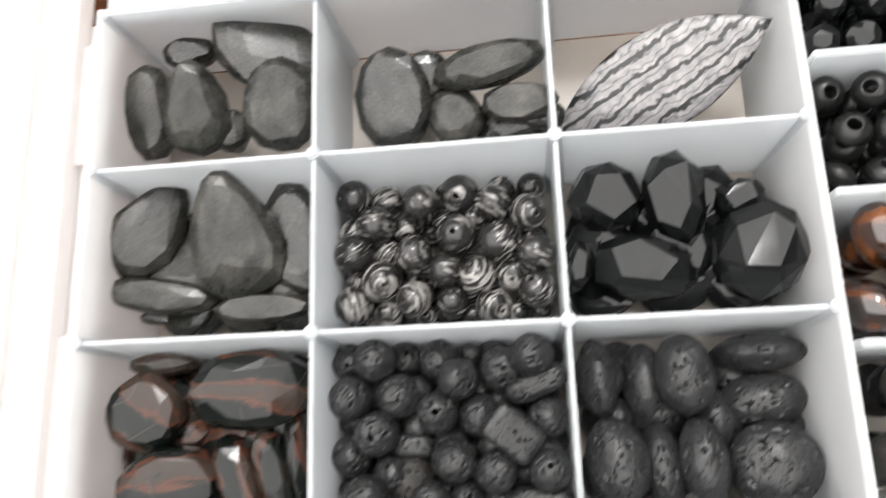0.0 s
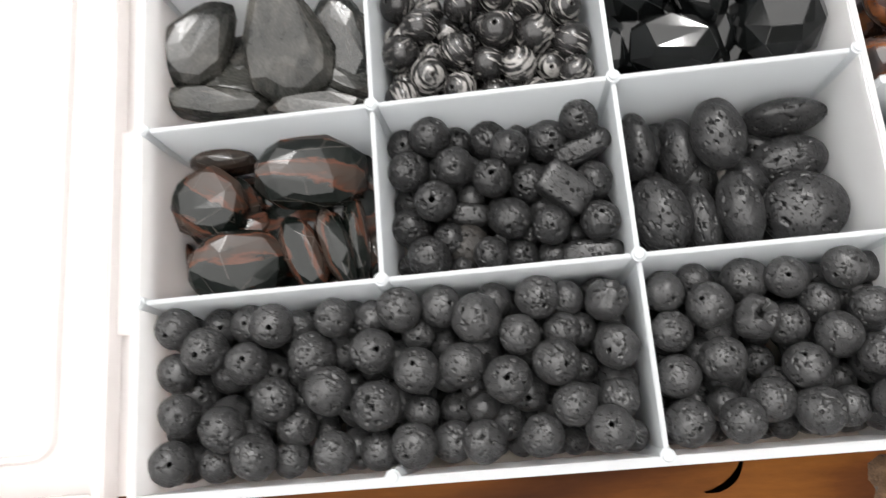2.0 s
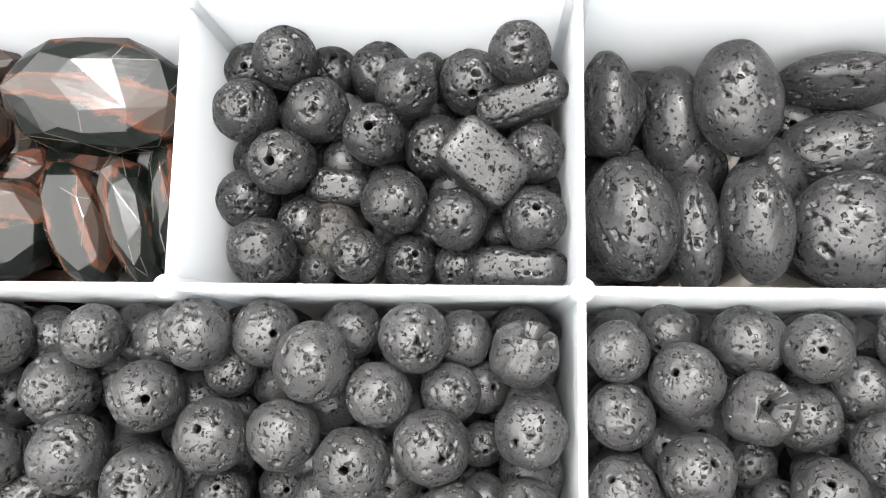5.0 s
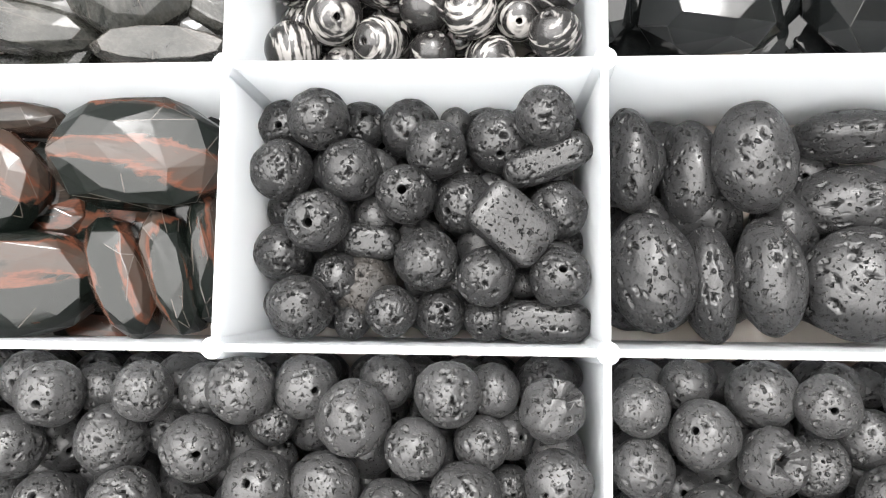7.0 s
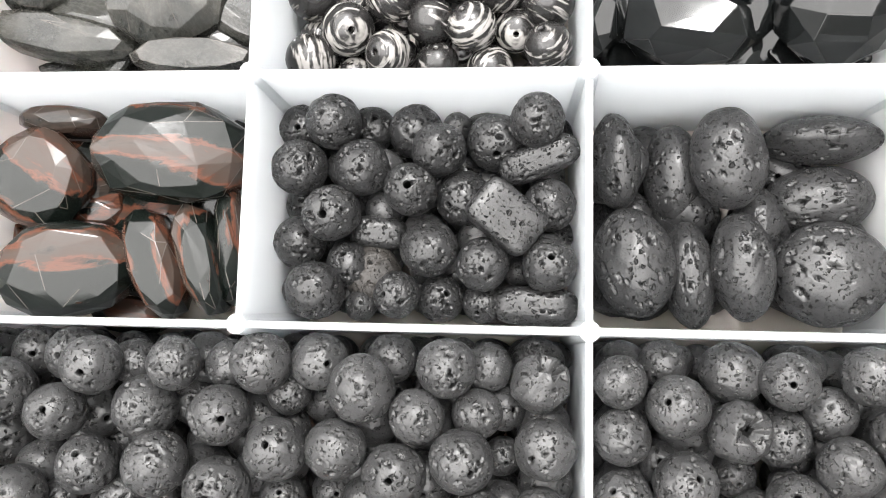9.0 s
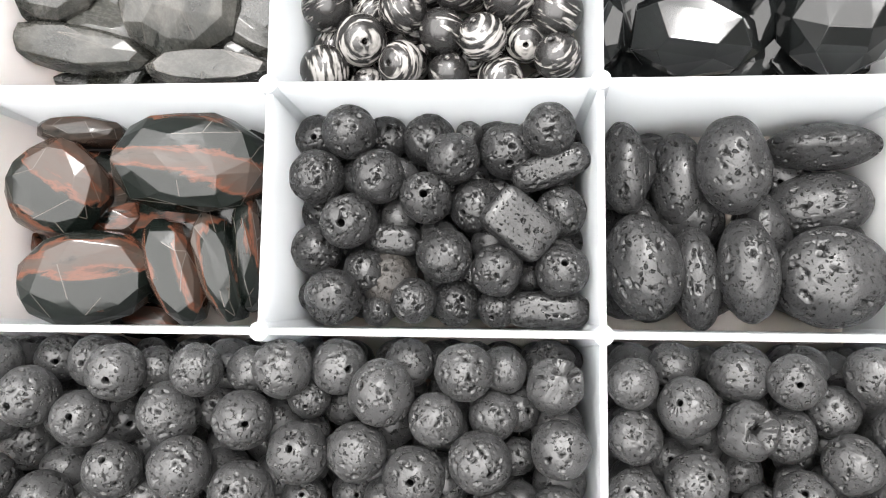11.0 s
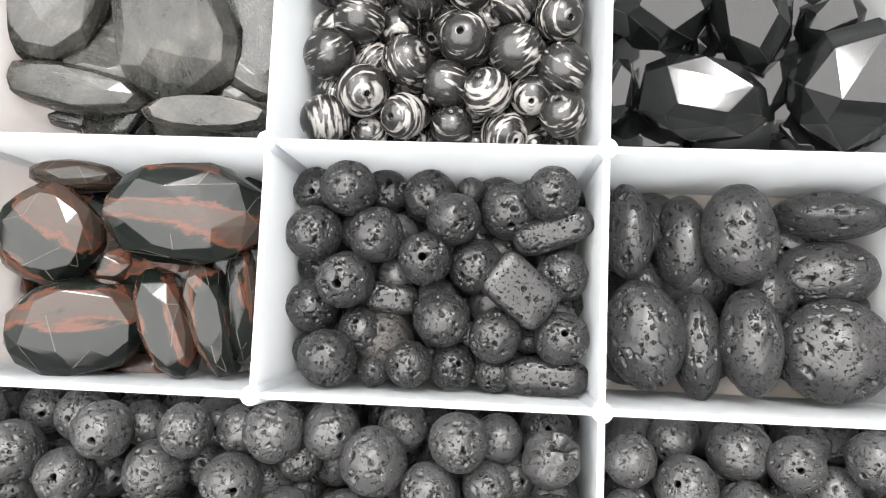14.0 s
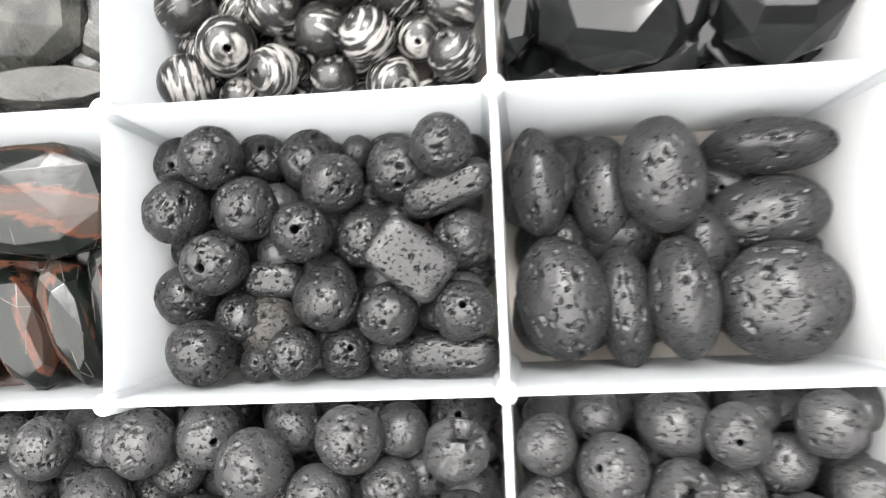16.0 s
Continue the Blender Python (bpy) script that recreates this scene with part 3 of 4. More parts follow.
def second_box():
    """The box beside it, with narrower rows."""
    box = new("bead_box")
    tagged(box, "milky plastic bead box standing close beside the first", "storage box")
    x0, x1, y0 = 0.0694, 0.1630, -0.0365
    rows = [y0] + [-0.0243 + 0.0262 * k for k in range(6)]
    part("base", block(x0, x1, y0, rows[-1], 0.0004, FLOOR, 0.0003), BASE_PLASTIC, box)
    part("wall", block(x0, x0 + 0.0008, y0, rows[-1], FLOOR, TOP - 0.008, 0.0002), PLASTIC, box)
    part("wall", block(x1 - 0.0014, x1, y0, rows[-1], FLOOR, TOP, 0.0003), PLASTIC, box)
    part("wall", block(x0 + 0.0008, x1 - 0.0014, y0, y0 + 0.0014, FLOOR, TOP, 0.0003), PLASTIC, box)
    part("wall", block(x0 + 0.0008, x1 - 0.0014, rows[-1] - 0.0014, rows[-1], FLOOR, TOP, 0.0003), PLASTIC, box)
    for y in rows[1:-1]:
        part("divider", block(x0 + 0.0008, x1 - 0.0014, y - 0.0008, y + 0.0008, FLOOR, TOP, 0.0003, 0.0003), PLASTIC, box)
    part("divider", block(0.1165, 0.1175, y0 + 0.0014, rows[-1] - 0.0014, FLOOR, TOP - 0.0002, 0.0002, 0.0003), PLASTIC, box)
    return rows


ROWS_2 = second_box()

# ---- beads: x, y, z, radius in millimetres ----
MID_A = [
    (-12.9, 29.5, 22.7, 4.1), (-18.7, 29.6, 18.3, 3.5), (-17.7, 22.8, 22.5, 4.1), (-8.5, 22.8, 22.5, 4), (-8.3, 30.2, 16.2, 3.4), (-1.6, 29.5, 17.2, 4.1),
    (2.5, 25.6, 22.2, 3.9), (10.6, 27.3, 19.1, 4.3), (8.7, 29.8, 12.8, 3.8), (16.4, 29.3, 23.7, 3.9), (-1.4, 19.6, 22.7, 3.8), (5.9, 19, 18.5, 4.1),
    (18.3, 18.2, 18.5, 3.9), (-12.8, 16.2, 22.5, 4.1), (-18.6, 18.8, 13.5, 3.6),
]
MID_B = [
    (-8.7, 18, 13.5, 2.9), (-18.3, 12.3, 18.5, 3.9), (1.4, 11.1, 22.5, 4.1), (-10.8, 9.1, 18.5, 3.4), (9, 9.1, 22.5, 3.9), (18.4, 9.1, 22.5, 3.8),
    (19.2, 14.4, 13.5, 3), (-14.7, 5, 22.5, 4.2), (-19.5, 5.6, 13.5, 2.7), (-3, 4.5, 22.5, 3.3), (2.9, 4.3, 18.5, 3.5), (-8.7, 3.2, 18.5, 2.4),
    (9, 3.8, 18.5, 3), (-4.8, 25.5, 13.5, 2.4), (19.5, 29.9, 13.5, 2.7),
]
FRONT_A = [
    (-63.6, -4.8, 25.7, 4), (-57.6, -9.6, 26.7, 4.4), (-56.9, -4.5, 19.9, 3.7), (-50.1, -4.7, 22.1, 3.9), (-44.6, -6, 26.9, 4.1), (-41.3, -5.7, 20.6, 3.4),
    (-33, -5.5, 26.5, 3.7), (-64.5, -12.8, 23, 3.7), (-49.6, -12.6, 26.5, 4), (-38, -11.9, 24.1, 4.5), (-33.1, -11.2, 18.5, 3.6), (-26.1, -12.2, 26.5, 4.2),
    (-26.6, -5.7, 22, 3.5), (-20.6, -5.1, 26.5, 4.2), (-63.2, -16.9, 16.5, 5), (-62.2, -20.7, 27.5, 3.7), (-54.3, -24, 26.9, 4.2), (-44.5, -19.5, 26.5, 4),
    (-34.4, -18.9, 27.3, 4.4), (-25.8, -22.1, 26.5, 4.5),
]
FRONT_B = [
    (-41.7, -24.5, 22, 3.8), (-51.1, -26.1, 20.4, 3.7), (-63.8, -29.4, 26.5, 4), (-57.1, -30.1, 22, 3.5), (-48.4, -29.3, 26.7, 4.2), (-43.1, -30.2, 22, 3.4),
    (-33.9, -29.6, 26.5, 3.9), (-26.5, -30, 22, 3.6), (-13.1, -4.8, 24.3, 4), (-17.9, -9.3, 22, 3.1), (-6.6, -8, 27.2, 4.5), (-3.5, -4.3, 21.2, 3.5),
    (-13.9, -10.8, 17, 3.2), (4.5, -5.2, 26.5, 4), (10, -5.2, 21.7, 3.4), (17, -6.8, 26.5, 3.9), (16.8, -4.7, 17, 3.9), (0.8, -11.7, 26.5, 3.7),
    (8.6, -11.3, 23.5, 3.5), (-18.2, -16.6, 26.5, 4.2),
]
FRONT_C = [
    (-9.9, -16.1, 26.5, 4.1), (-2, -19.4, 26.5, 4.2), (6.9, -17.1, 27.3, 4.2), (12.1, -17.8, 17, 2.8), (17.7, -15.3, 26.5, 4), (9.1, -24.7, 26.5, 3.9),
    (17.3, -24.2, 24, 3.7), (-18.3, -23.7, 22, 3.2), (-12, -23.5, 17, 3.3), (-19.6, -29.5, 26.5, 4.1), (-12.8, -29.5, 21.7, 3.8), (-7.3, -29.7, 26.6, 3.9),
    (3, -29.6, 26.5, 3.8), (14.8, -29.4, 27.2, 4.2), (9.2, -31, 17, 2.6), (-3.1, -26.5, 17, 3.5), (19.1, -30.8, 21.7, 2.8),
]
CORNER_A = [
    (27.3, -6.5, 26, 3.5), (33.6, -4, 21.5, 3.2), (34.7, -9.4, 26, 4.1), (42.4, -5, 22.8, 4.2), (48.3, -5.8, 26.7, 3.6), (27.6, -13.5, 26, 3.7),
    (57, -4.6, 16.5, 2.8), (58.9, -5, 26, 3.8), (55.2, -10.1, 21.5, 3.6), (62.1, -12.2, 26, 3.6), (64.6, -7.7, 16.5, 2.8), (42.4, -12.3, 26.1, 4),
    (48.9, -13.4, 21.5, 3.9), (35.6, -19.1, 26, 4.1),
]
CORNER_B = [
    (55.5, -16.5, 26, 3.9), (27.6, -21.5, 26, 3.8), (61.9, -20.4, 26, 3.7), (43.9, -19.2, 16.5, 3.1), (49.3, -21.3, 26, 3.9), (43.1, -26.5, 24.6, 4),
    (35.9, -26.8, 20.7, 3.3), (28.1, -29.5, 26, 4.1), (37, -29.7, 26.5, 3.9), (50.1, -29, 26, 4.2), (56.9, -28.6, 21.5, 3.6), (62.9, -28.1, 26, 3.8),
    (57.9, -23.6, 16.5, 3), (46.7, -30.9, 16.5, 2.7),
]
ZEBRA_A = [
    (-18.3, 63.6, 16.2, 3.9), (-12.2, 63.4, 12.6, 3.6), (-13.9, 57.5, 16.5, 4.1), (-4.4, 61.3, 17.2, 3.9), (3.5, 63, 16.1, 4.1), (10.2, 60.4, 17.2, 3.7),
    (17.2, 58.1, 17, 3.8), (2.8, 54.4, 17, 4.2), (10.8, 52.5, 17, 4.2), (18.1, 49.9, 16.7, 4.1), (-8.2, 57.9, 11.9, 3.7), (-2.4, 57.4, 9, 3.4),
    (-6.1, 50.8, 17, 3.9),
]
ZEBRA_B = [
    (-18.1, 51.3, 17.4, 4.1), (-18.6, 56.7, 13.1, 3.6), (-12.7, 45.8, 17, 4.2), (0.1, 47.5, 15.9, 3.7), (6.6, 45.8, 17.3, 3.8), (13.3, 46.6, 13.5, 3.6),
    (18.2, 42.6, 17.1, 3.7), (-6.2, 41.9, 17, 3.6), (1.1, 41.4, 13.5, 3.4), (9.3, 40.4, 13.5, 3.7), (-18.3, 41.1, 17, 3.9), (-14.8, 56.4, 9, 3.1),
]
OVALS = [
    (28.2, 25.1, 16.0, 3.6, 7.1, 6.0, 1.9, -3.0, 5.1), (37.0, 24.2, 12.5, 4.3, 7.4, 5.5, 1.9, -4.0, 0.1), (43.6, 24.9, 19.0, 5.3, 7.4, 5.0, 1.5, -5.4, 6.1),
    (58.1, 28.8, 14.0, 8.4, 3.6, 6.0, 2.6, -6.8, -1.2), (58.2, 20.2, 12.0, 8.1, 5.1, 5.5, 0.7, -6.9, 5.2), (30.6, 10.0, 17.5, 5.7, 8.0, 5.0, -0.6, -3.2, 8.4),
    (38.8, 8.8, 14.0, 3.9, 8.0, 5.5, -0.8, -4.3, 6.4), (45.5, 9.7, 18.0, 4.4, 7.7, 5.0, -0.5, -5.4, 3.4), (57.8, 8.8, 16.5, 8.0, 7.5, 5.2, -1.5, -6.8, 10.6),
]
TUBES = [
    (16.9, 24.3, 21, 5.9, 2.5, 2.6, 8.5, -6.9, 21.2), (-6.4, 14, 18, 3.9, 2.4, 2.4, 4.4, 8.7, -3.9), (-7.3, 7.7, 17.5, 4.5, 4.2, 3, -6.6, 6.2, -59.5), (16.4, 3.5, 19, 6, 2.8, 2.8, -0.4, -3.1, -1.1),
]
TILE = [
    (12.2, 15.5, 24.5, 5.2, 3.6, 2.3, -4.6, 11, -39.2),
]
LEAF_ROW = [
    (44.7, 83.7, 17, 23.8, 10.1, 2.4, 20, -18.4, 19.6),
]
GREEN_ROWS = [
    (-62.3, 60.3, 17.0, 12.2, 7.2, 3.6, 22.1, 5.2, 59.3), (-42.5, 56.5, 20.0, 14.0, 9.1, 4.0, 9.3, -24.9, 100.8), (-32.3, 57.0, 14.0, 12.0, 7.7, 4.0, 1.6, -15.0, 87.8),
    (-59.6, 45.7, 15.0, 12.7, 3.9, 4.5, 6.8, 10.8, -6.0), (-37.1, 42.1, 15.0, 10.8, 2.9, 4.5, 7.6, 6.7, 0.5), (-60.8, 42.6, 7.0, 7.7, 1.8, 4.0, 4.9, 8.3, 1.9),
    (-53.2, 53.5, 8.0, 8.0, 5.3, 4.0, -5.0, 16.5, 9.2),
]
BACK_ROWS = [
    (-36.3, 98.2, 17.0, 14.5, 9.3, 4.0, -3.7, 18.7, -33.1), (-33.0, 84.0, 21.0, 10.0, 7.9, 4.0, 18.8, -21.9, 82.0), (-52.6, 85.8, 19.0, 10.5, 7.1, 4.0, 14.7, -31.3, 88.7),
    (-63.9, 86.7, 17.0, 10.7, 5.4, 4.5, 2.1, -21.0, 88.1), (-56.4, 101.4, 15.0, 6.1, 3.7, 4.0, 20.3, 11.1, 7.8), (-46.8, 82.4, 13.0, 4.8, 4.2, 4.0, 16.0, -4.1, 67.6),
]
BACK_MIDDLE = [
    (-9.4, 84.4, 18.0, 10.9, 8.1, 4.0, -1.0, -19.9, 90.7), (-3.5, 90.9, 13.0, 6.4, 5.8, 4.0, 16.2, -7.8, 35.2), (11.1, 89.3, 20.0, 12.0, 4.6, 4.4, 24.9, -2.2, 8.9),
    (16.8, 81.9, 17.0, 8.0, 4.1, 4.0, 19.2, -1.3, 0.2), (3.1, 81.1, 14.0, 6.2, 6.0, 4.0, -14.6, -17.7, 117.3), (14.9, 81.1, 8.0, 9.0, 5.1, 4.0, 22.8, -1.9, 6.1),
    (21.2, 81.5, 10.0, 3.5, 5.8, 4.0, -6.3, -13.1, 75.9),
]
BLACK_ROWS = [
    (32.3, 60.1, 16.0, 7.7, 7.1, 7.0, 7.9, 11.3, -32.9), (45.3, 58.1, 19.0, 9.7, 6.1, 6.0, 21.7, 12.5, -77.7), (38.3, 45.0, 18.0, 10.1, 6.3, 6.5, -0.6, -5.8, -14.3),
    (59.2, 47.1, 20.0, 9.4, 8.7, 6.5, -7.8, -3.8, 54.5), (58.3, 58.4, 14.0, 5.2, 4.2, 5.0, -1.5, -7.4, 25.6), (26.6, 47.0, 14.0, 5.5, 2.5, 5.0, -1.8, -6.3, 83.2),
    (53.8, 62.2, 10.0, 5.1, 5.4, 5.0, 23.3, -9.3, 4.4), (66.6, 42.8, 10.0, 3.9, 2.3, 4.0, 4.6, -6.8, 6.1), (50.9, 46.9, 8.0, 7.6, 5.7, 6.0, 22.4, -15.7, -5.9),
]
MAHOGANY_A = [
    (-37.5, 25.3, 21.0, 11.6, 8.0, 4.2, -1.6, 17.9, 0.4), (-59.4, 21.5, 19.0, 7.8, 7.6, 4.0, -7.9, 9.7, -33.2), (-53.0, 7.8, 20.0, 10.1, 7.3, 4.4, 5.2, 17.8, 6.6),
    (-57.3, 31.3, 16.5, 7.1, 2.4, 5.0, 3.9, 11.9, 0.9), (-40.3, 9.0, 18.0, 8.9, 4.0, 5.0, -9.0, 3.0, -69.4), (-33.4, 9.8, 17.0, 9.1, 3.3, 5.0, 2.0, 2.2, -73.4),
]
MAHOGANY_B = [
    (-29.9, 12.3, 14.5, 9.8, 2.5, 5.0, -5.5, 0.7, -85.5), (-70.8, 4.4, 9.0, 3.4, 2.2, 4.0, 0.1, 9.9, 5.3), (-70.1, 13.3, 10.0, 3.5, 4.5, 4.0, 10.5, 14.6, 12.8),
    (-55.5, 22.9, 13.0, 4.1, 6.6, 4.0, 9.0, 26.1, 26.0), (-52.9, 17.6, 12.0, 4.4, 3.7, 4.0, -8.2, 18.5, 13.3), (-48.8, 1.3, 8.0, 6.5, 3.2, 4.0, -1.6, 7.5, -2.7),
]
MAHOGANY_ROWS = MAHOGANY_A + MAHOGANY_B

RNG = random.Random(11)


def turn(rng, up=0.5):
    """A random turn; with the chance given the bore points roughly upwards."""
    if rng.random() < up:
        return Euler((rng.uniform(-0.6, 0.6), rng.uniform(-0.6, 0.6), rng.uniform(0, 6.3)))
    return Euler((rng.uniform(0, 6.3), rng.uniform(0, 6.3), rng.uniform(0, 6.3)))


def scatter(table, meshes, name, label, category, group, up=0.5, special=()):
    made = []
    for k, (x, y, z, r) in enumerate(table):
        me = meshes[RNG.randrange(len(meshes))]
        eu = turn(RNG, up)
        for i, m2, rx, ry in special:
            if i == k:
                me, eu = m2, Euler((radians(rx), radians(ry), 0.4 * k))
        ob = new(name, me)
        ob.matrix_basis = Matrix.LocRotScale((x * MM, y * MM, z * MM), eu, Vector((r * MM / UNIT,) * 3))
        made.append(tagged(ob, label, category, group))
    return made


def underlay(table, x0, x1, y0, y1, r, tops, meshes, name, label, category, group, extra=()):
    """Beads that lie below the visible ones: layers of a loose grid, kept out of the beads above."""
    solid = [(x, y, z, q) for x, y, z, q in table] + list(extra)
    full = r
    out = []
    for z, r in [(z, r) for z in tops] + [(z + 1.5, 0.78 * r) for z in tops] + [(z - 0.6, 0.6 * r) for z in tops]:
        nx, ny = int((x1 - x0) / (2.02 * r)), int((y1 - y0) / (2.02 * r))
        for i in range(nx):
            for j in range(ny):
                x = x0 + (x1 - x0) * (i + 0.5) / nx + RNG.uniform(-0.2, 0.2)
                y = y0 + (y1 - y0) * (j + 0.5) / ny + RNG.uniform(-0.2, 0.2)
                if all((x - a) ** 2 + (y - b) ** 2 + (z - c) ** 2 > (0.8 * (r + q)) ** 2 for a, b, c, q in solid):
                    solid.append((x, y, z, r))
                    out.append((x, y, z, r))
    # what peeps out between the upper beads stays single; the deep filling is one heap
    deep = [b for b in out if b[2] < tops[-1] or b[3] < 0.7 * full]
    scatter([b for b in out if b not in deep], meshes, name, label, category, group, 0.3)
    count = len(meshes[0].vertices)
    co = np.empty(count * 3, np.float32)
    meshes[0].vertices.foreach_get("co", co)
    co = co.reshape(-1, 3)
    quads = np.array([list(p.vertices) for p in meshes[0].polygons])
    verts, faces = [], []
    for k, (x, y, z, r) in enumerate(deep):
        spin = np.array(turn(RNG, 0.3).to_matrix())
        verts.append((co @ spin.T) * (r * MM / UNIT) + np.array((x, y, z)) * MM)
        faces.append(quads + k * count)
    me = bpy.data.meshes.new(name + "_heap")
    me.from_pydata(np.concatenate(verts).tolist(), [], np.concatenate(faces).tolist())
    me.polygons.foreach_set("use_smooth", [True] * len(me.polygons))
    for m in meshes[0].materials:
        me.materials.append(m)
    tagged(new(name + "_heap", me), label.replace("bead under", "beads deep under"), category, "", kind="stuff")


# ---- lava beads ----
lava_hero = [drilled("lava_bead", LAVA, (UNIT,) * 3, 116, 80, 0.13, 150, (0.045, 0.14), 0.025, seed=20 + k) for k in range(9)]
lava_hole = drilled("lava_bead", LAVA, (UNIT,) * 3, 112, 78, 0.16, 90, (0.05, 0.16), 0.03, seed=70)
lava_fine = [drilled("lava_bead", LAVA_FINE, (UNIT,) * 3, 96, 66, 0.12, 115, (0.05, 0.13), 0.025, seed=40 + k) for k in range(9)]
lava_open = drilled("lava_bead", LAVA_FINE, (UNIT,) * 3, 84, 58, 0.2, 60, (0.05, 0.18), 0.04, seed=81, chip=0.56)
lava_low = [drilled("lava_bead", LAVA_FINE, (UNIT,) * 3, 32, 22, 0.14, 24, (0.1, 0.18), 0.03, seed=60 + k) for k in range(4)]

FRONT = "lava beads in the long front compartment"
RIGHT = "lava beads in the front corner compartment"
MIDDLE = "lava beads in the middle compartment"
scatter(MID_A + MID_B, lava_hero, "lava_bead", "round black lava stone bead with open pores", "bead", MIDDLE, 0.4,
        ((10, lava_hole, 0, 0), (13, lava_hole, 10, 8), (4, lava_hole, 15, 20)))
underlay(MID_A + MID_B, -21, 21, 2, 33, 3.6, (5.9, 11.4, 16.0), lava_low, "lava_bead", "round black lava stone bead under the others", "bead", MIDDLE,
         [(-7.3, 7.7, 17.5, 4.5), (16.6, 3.5, 19, 4), (17, 24, 21, 4), (12.4, 15.5, 24.5, 4)])
FL_ALL = FRONT_A + FRONT_B + FRONT_C
scatter(FL_ALL, lava_fine, "lava_bead", "round charcoal lava bead with fine pores", "bead", FRONT, 0.45, ((35, lava_open, 25, 40),))
underlay(FL_ALL, -68, 22, -33.5, -1, 3.9, (6.2, 12.4, 18.2), lava_low, "lava_bead", "round charcoal lava bead under the others", "bead", FRONT)
scatter(CORNER_A + CORNER_B, lava_fine, "lava_bead", "round charcoal lava bead with fine pores", "bead", RIGHT, 0.45, ((11, lava_open, -10, -25),))
underlay(CORNER_A + CORNER_B, 24, 68, -33.5, -1, 3.9, (6.2, 12.4, 18.2), lava_low, "lava_bead", "round charcoal lava bead under the others", "bead", RIGHT)


def solid(me, name, row, label, category, group):
    x, y, z, rx, ry, rz = row
    ob = new(name, me)
    ob.matrix_basis = pose(x * MM, y * MM, z * MM, rx, ry, rz)
    return tagged(ob, label, category, group)


# big oval lava stones: x, y, z, half sizes, turn
for k, (x, y, z, a, b, c, rx, ry, rz) in enumerate(OVALS):
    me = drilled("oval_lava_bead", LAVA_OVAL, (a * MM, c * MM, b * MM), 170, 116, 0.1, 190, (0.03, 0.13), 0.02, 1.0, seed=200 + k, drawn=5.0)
    me.transform(Matrix.Rotation(radians(90), 4, "X"))
    solid(me, "oval_lava_bead", (x, y, z, rx, ry, rz), "large flat oval black lava bead, pitted and worn", "bead", "large lava beads")
for x, y, z in ((33, 27, 6.5), (44, 26, 6.5), (55, 26, 6.2), (33, 7.5, 6.5), (44, 8, 6.5), (56, 8, 6.2), (39, 17.5, 9.5), (51, 17, 9.5), (30, 17, 7), (40, 16, 6.4), (51, 17, 6.4), (61, 16, 6.4), (29, 8, 11), (28, 25, 12)):
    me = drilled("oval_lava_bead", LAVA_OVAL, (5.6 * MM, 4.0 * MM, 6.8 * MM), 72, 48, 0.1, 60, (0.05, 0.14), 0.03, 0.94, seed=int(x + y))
    me.transform(Matrix.Rotation(radians(90), 4, "X"))
    solid(me, "oval_lava_bead", (x, y, z, 62, 0, x * 9), "large flat oval black lava bead under the others", "bead", "large lava beads")

for k, (x, y, z, a, b, c, rx, ry, rz) in enumerate(TUBES):
    mat = LAVA_BROWN if k == 2 else LAVA
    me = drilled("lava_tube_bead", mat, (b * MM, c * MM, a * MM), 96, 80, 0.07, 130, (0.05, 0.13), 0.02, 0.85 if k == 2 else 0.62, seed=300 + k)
    ob = new("lava_tube_bead", me)
    ob.matrix_basis = pose(x * MM, y * MM, z * MM, rx, ry, rz) @ pose(0, 0, 0, 0, 90, 0) @ pose(0, 0, 0, 0, 0, 90)
    tagged(ob, "short brownish porous lava nugget" if k == 2 else "black porous lava tube bead with rounded ends", "bead", MIDDLE)
for k, (x, y, z, a, b, c, rx, ry, rz) in enumerate(TILE):
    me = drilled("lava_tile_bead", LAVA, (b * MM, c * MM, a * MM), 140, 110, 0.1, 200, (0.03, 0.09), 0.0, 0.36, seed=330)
    ob = new("lava_tile_bead", me)
    ob.matrix_basis = pose(x * MM, y * MM, z * MM, rx, ry, rz) @ pose(0, 0, 0, 0, 90, 0) @ pose(0, 0, 0, 0, 0, 90)
    tagged(ob, "flat rectangular black lava bead with smooth pitted face", "bead", MIDDLE)

# ---- zebra jasper ----
zebra = [drilled("zebra_bead", ZEBRA, (UNIT,) * 3, 48, 34, 0.13, 0, rough=0.0, seed=k) for k in range(2)]
ZG = "zebra beads in one compartment"
scatter(ZEBRA_A + ZEBRA_B, zebra, "zebra_bead", "round polished black and white zebra jasper bead", "bead", ZG, 0.55)
underlay(ZEBRA_A + ZEBRA_B, -21, 21, 36.5, 67.5, 3.8, (6.1, 12.0), zebra, "zebra_bead", "round polished zebra jasper bead under the others", "bead", ZG)

# ---- faceted stones: x, y, z, half sizes, turn ----
def stones(rows, mat, label, group, sides, flat, name, seed, drops=None, slabs=(), holes=(), edge=None, merge=4.0, jitter=0.05, square=2.3, dome=False, dark=()):
    for k, (x, y, z, a, b, c, rx, ry, rz) in enumerate(rows):
        me = faceted(name, DARKGREEN if k in dark else mat, a * MM, b * MM, c * MM, seed + k, (drops or {}).get(k, 0.04), sides, 0.82 if k in slabs else flat, k in holes, edge, merge, jitter, square, dome and k not in slabs)
        solid(me, name, (x, y, z, rx, ry, rz), label, "stone bead", group)


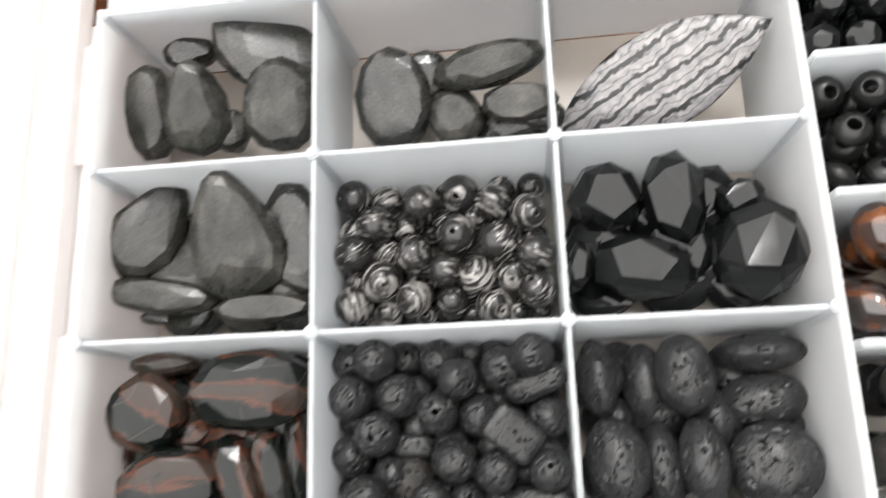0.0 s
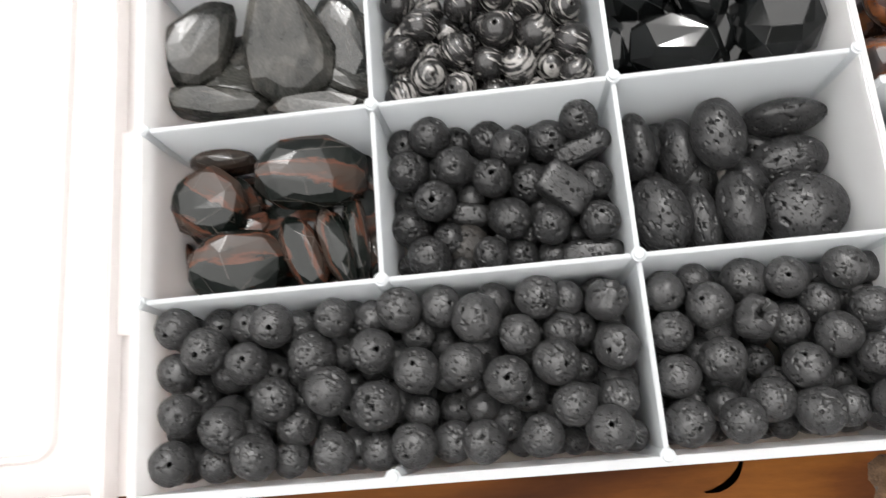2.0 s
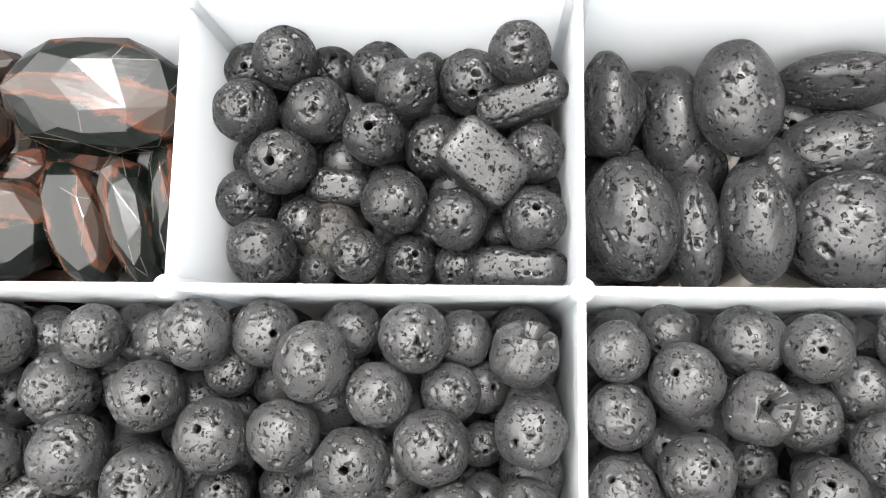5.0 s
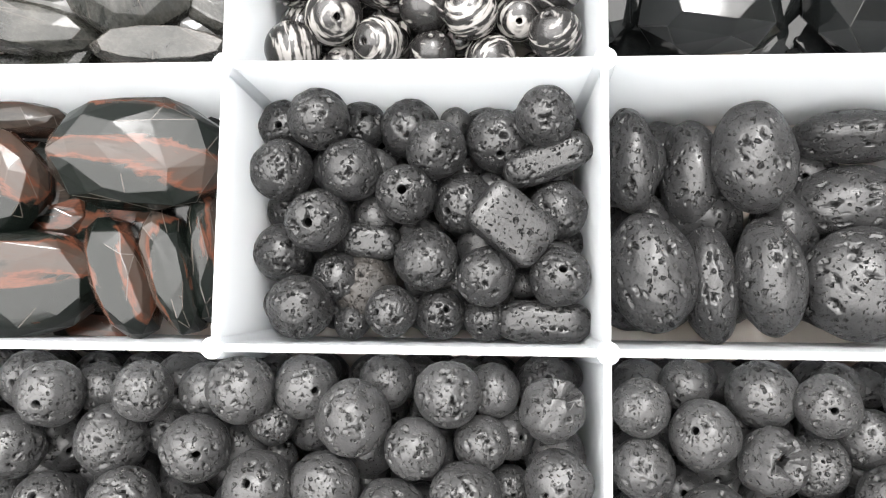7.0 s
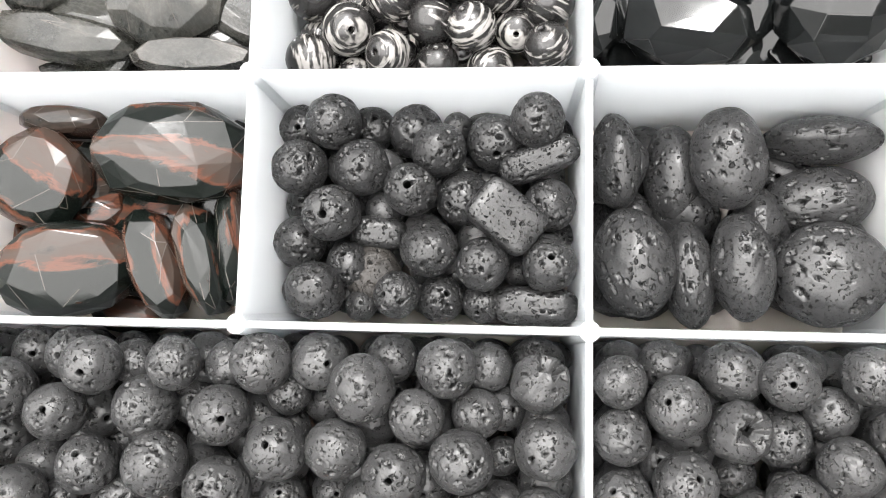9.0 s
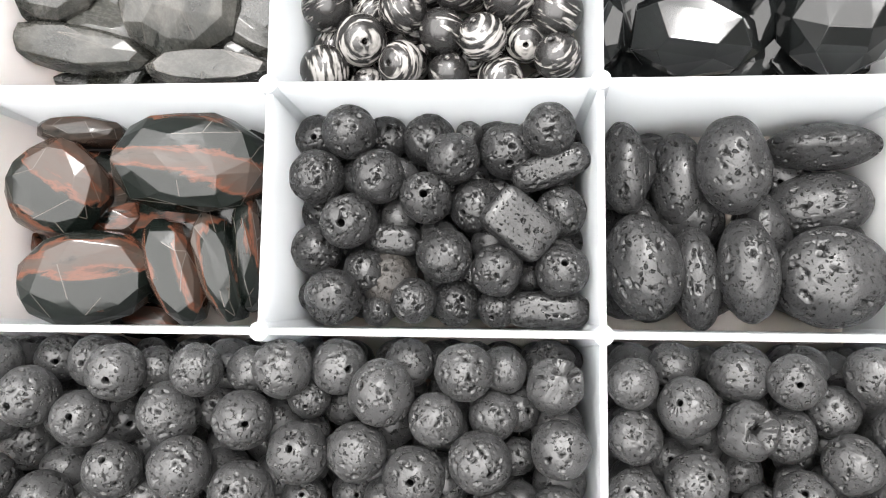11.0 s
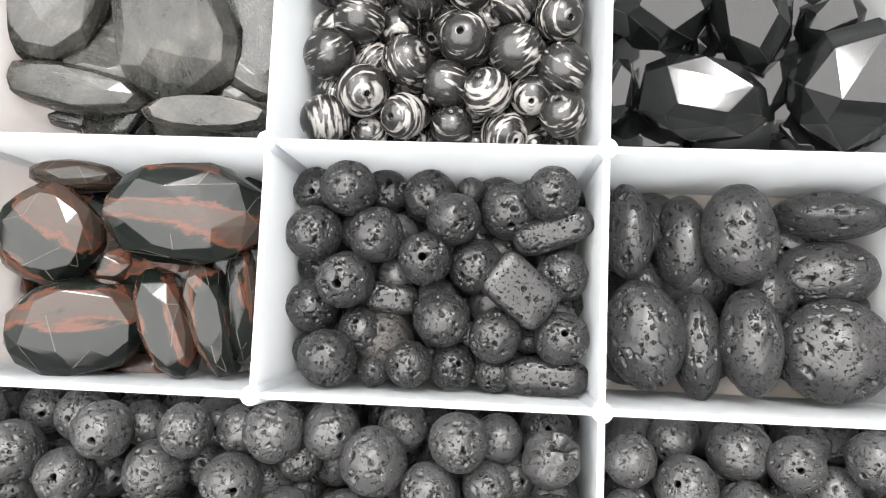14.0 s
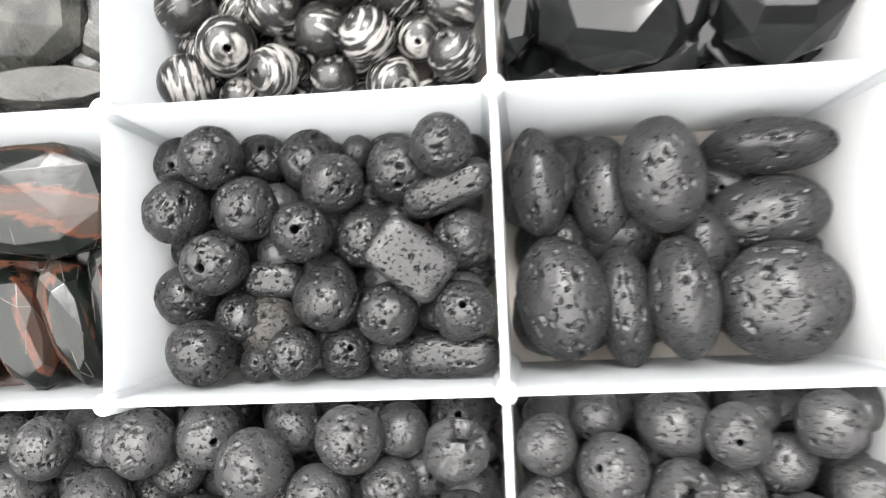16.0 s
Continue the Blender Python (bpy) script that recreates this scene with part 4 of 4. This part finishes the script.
stones(MAHOGANY_ROWS, MAHOGANY, "faceted oval mahogany obsidian stone with rust-red bands", "mahogany obsidian stones", 13, 0.46, "obsidian_stone", 10, {0: -0.06, 1: 0.1}, (), (), RUBBED, 3, 0.07, 2.25, True)
stones(GREEN_ROWS, GREENGREY, "faceted grey-green teardrop stone, semi-polished", "grey-green stones in the side compartment", 14, 0.46, "green_stone", 40, {0: 0.42, 1: 0.4, 2: 0.2}, (4, 5), (4, 5), RUBBED, 2.5, 0.05, 2.1, True, (2, 5, 6))
stones(BACK_ROWS, GREENGREY, "faceted dark grey-green oval stone", "grey-green stones in the back corner", 14, 0.48, "green_stone", 60, {2: 0.3}, (), (), RUBBED, 2.5, 0.06, 2.2, True, (0, 4))
stones(BACK_MIDDLE, GREENGREY, "dark grey-green faceted slab stone", "grey-green stones in the back middle", 14, 0.5, "green_stone", 80, None, (3,), (3,), RUBBED, 2.5, 0.06, 2.2, True, (0, 1, 5, 6))
stones(BLACK_ROWS, BLACK, "large faceted glossy black obsidian nugget", "black faceted nuggets", 7, 0.62, "black_nugget", 100, {0: 0.1, 1: 0.2, 2: 0.15}, (), (), RUBBED_BLACK, 12, 0.07, 2.1)


def low_stones(x0, x1, y0, y1, mat, name, label, group, seed):
    """Stones that lie tumbled on the bottom under the visible ones."""
    rng = random.Random(seed)
    lean = lambda: rng.choice((-1, 1)) * rng.uniform(9, 24)
    for i in range(3):
        for j in range(2):
            x, y = x0 + (x1 - x0) * (i + 0.5) / 3, y0 + (y1 - y0) * (j + 0.5) / 2
            for z, a, b, c in ((6.2, 7.2, 6.9, 2.6), (11.0, 7.4, 6.9, 1.7)):
                me = faceted(name, mat, a * MM, b * MM, c * MM, seed + i * 2 + j + int(z), 0.05, 11, 0.6)
                solid(me, name, (x, y, z, lean(), lean(), rng.uniform(-40, 40)), label, "stone bead", group)
        # one more between them
        me = faceted(name, mat, 8.2 * MM, 6.5 * MM, 2.4 * MM, seed + 30 + i, 0.05, 11, 0.6)
        solid(me, name, (x0 + (x1 - x0) * (i + 0.5) / 3, (y0 + y1) / 2, 13.0, lean(), lean(), rng.uniform(-40, 40)), label, "stone bead", group)


low_stones(-64, -24, 2, 33, MAHOGANY, "obsidian_stone", "faceted mahogany obsidian stone under the others", "mahogany obsidian stones", 130)
low_stones(-62, -24, 36.5, 67, GREENGREY, "green_stone", "faceted grey-green stone under the others", "grey-green stones in the side compartment", 140)
low_stones(25, 65, 38, 62, BLACK, "black_nugget", "faceted glossy black nugget under the others", "black faceted nuggets", 150)
for k, (x, y, z, a, b, c, rx, ry, rz) in enumerate(LEAF_ROW):
    solid(marquise("leaf_stone", LEAF, a * MM, b * MM, c * MM), "leaf_stone", (x, y, z, rx, ry, rz), "long almond-shaped grey jasper stone with black wavy veins", "stone bead", "")

# ---- beads of the second box ----
def fill_row(y0, y1, r, meshes, name, label, group, zs):
    for z in zs:
        n, m = 4, max(1, int((y1 - y0) / (2.05 * r)))
        for i in range(n):
            for j in range(m):
                x = 70.5 + r + i * 2.1 * r + (0.9 * r if j % 2 else 0) + RNG.uniform(-0.4, 0.4)
                y = y0 + (y1 - y0) * (j + 0.5) / m + RNG.uniform(-0.4, 0.4)
                ob = new(name, meshes[RNG.randrange(len(meshes))])
                ob.matrix_basis = Matrix.LocRotScale((x * MM, y * MM, (z + RNG.uniform(-0.8, 0.8)) * MM), turn(RNG, 0.6), Vector((r * MM / UNIT * RNG.uniform(0.9, 1.05),) * 3))
                tagged(ob, label, "bead", group)


rondelle = drilled("rondelle_bead", ONYX, (UNIT, UNIT, 0.68 * UNIT), 36, 22, 0.38, 0, rough=0.0)
amber = drilled("amber_bead", AMBER, (UNIT, UNIT, 1.25 * UNIT), 40, 28, 0.12, 0, rough=0.0)
cut = [faceted("cut_bead", BLACK, UNIT, UNIT, 0.8 * UNIT, 500 + k, 0, 9, 0.5, square=2.0) for k in range(2)]
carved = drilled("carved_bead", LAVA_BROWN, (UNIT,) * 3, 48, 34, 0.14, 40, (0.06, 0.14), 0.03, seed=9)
r2 = [y * 1000 for y in ROWS_2]
fill_row(r2[5] + 1, r2[6] - 2, 3.6, cut, "cut_bead", "small faceted shiny black bead", "cut black beads", (6, 12, 18, 24))
fill_row(r2[4] + 1, r2[5] - 1, 3.6, [rondelle], "rondelle_bead", "black rondelle bead with a wide hole", "black rondelle beads", (6, 12, 18, 23))
fill_row(r2[3] + 1, r2[4] - 1, 5.0, [amber], "amber_bead", "polished dark amber barrel bead", "dark amber beads", (7.5, 15, 22))
fill_row(r2[2] + 1, r2[3] - 1, 5.0, cut + [carved], "cut_bead", "large black cut or carved bead", "black cut beads", (7.5, 15, 22))
fill_row(r2[1] + 1, r2[2] - 1, 4.6, cut, "cut_bead", "faceted shiny black bead", "black beads by the front", (7, 14, 21))
fill_row(r2[0] + 2, r2[1] - 1, 4.4, cut, "cut_bead", "faceted shiny black bead", "black beads in the front row", (7, 14, 21))
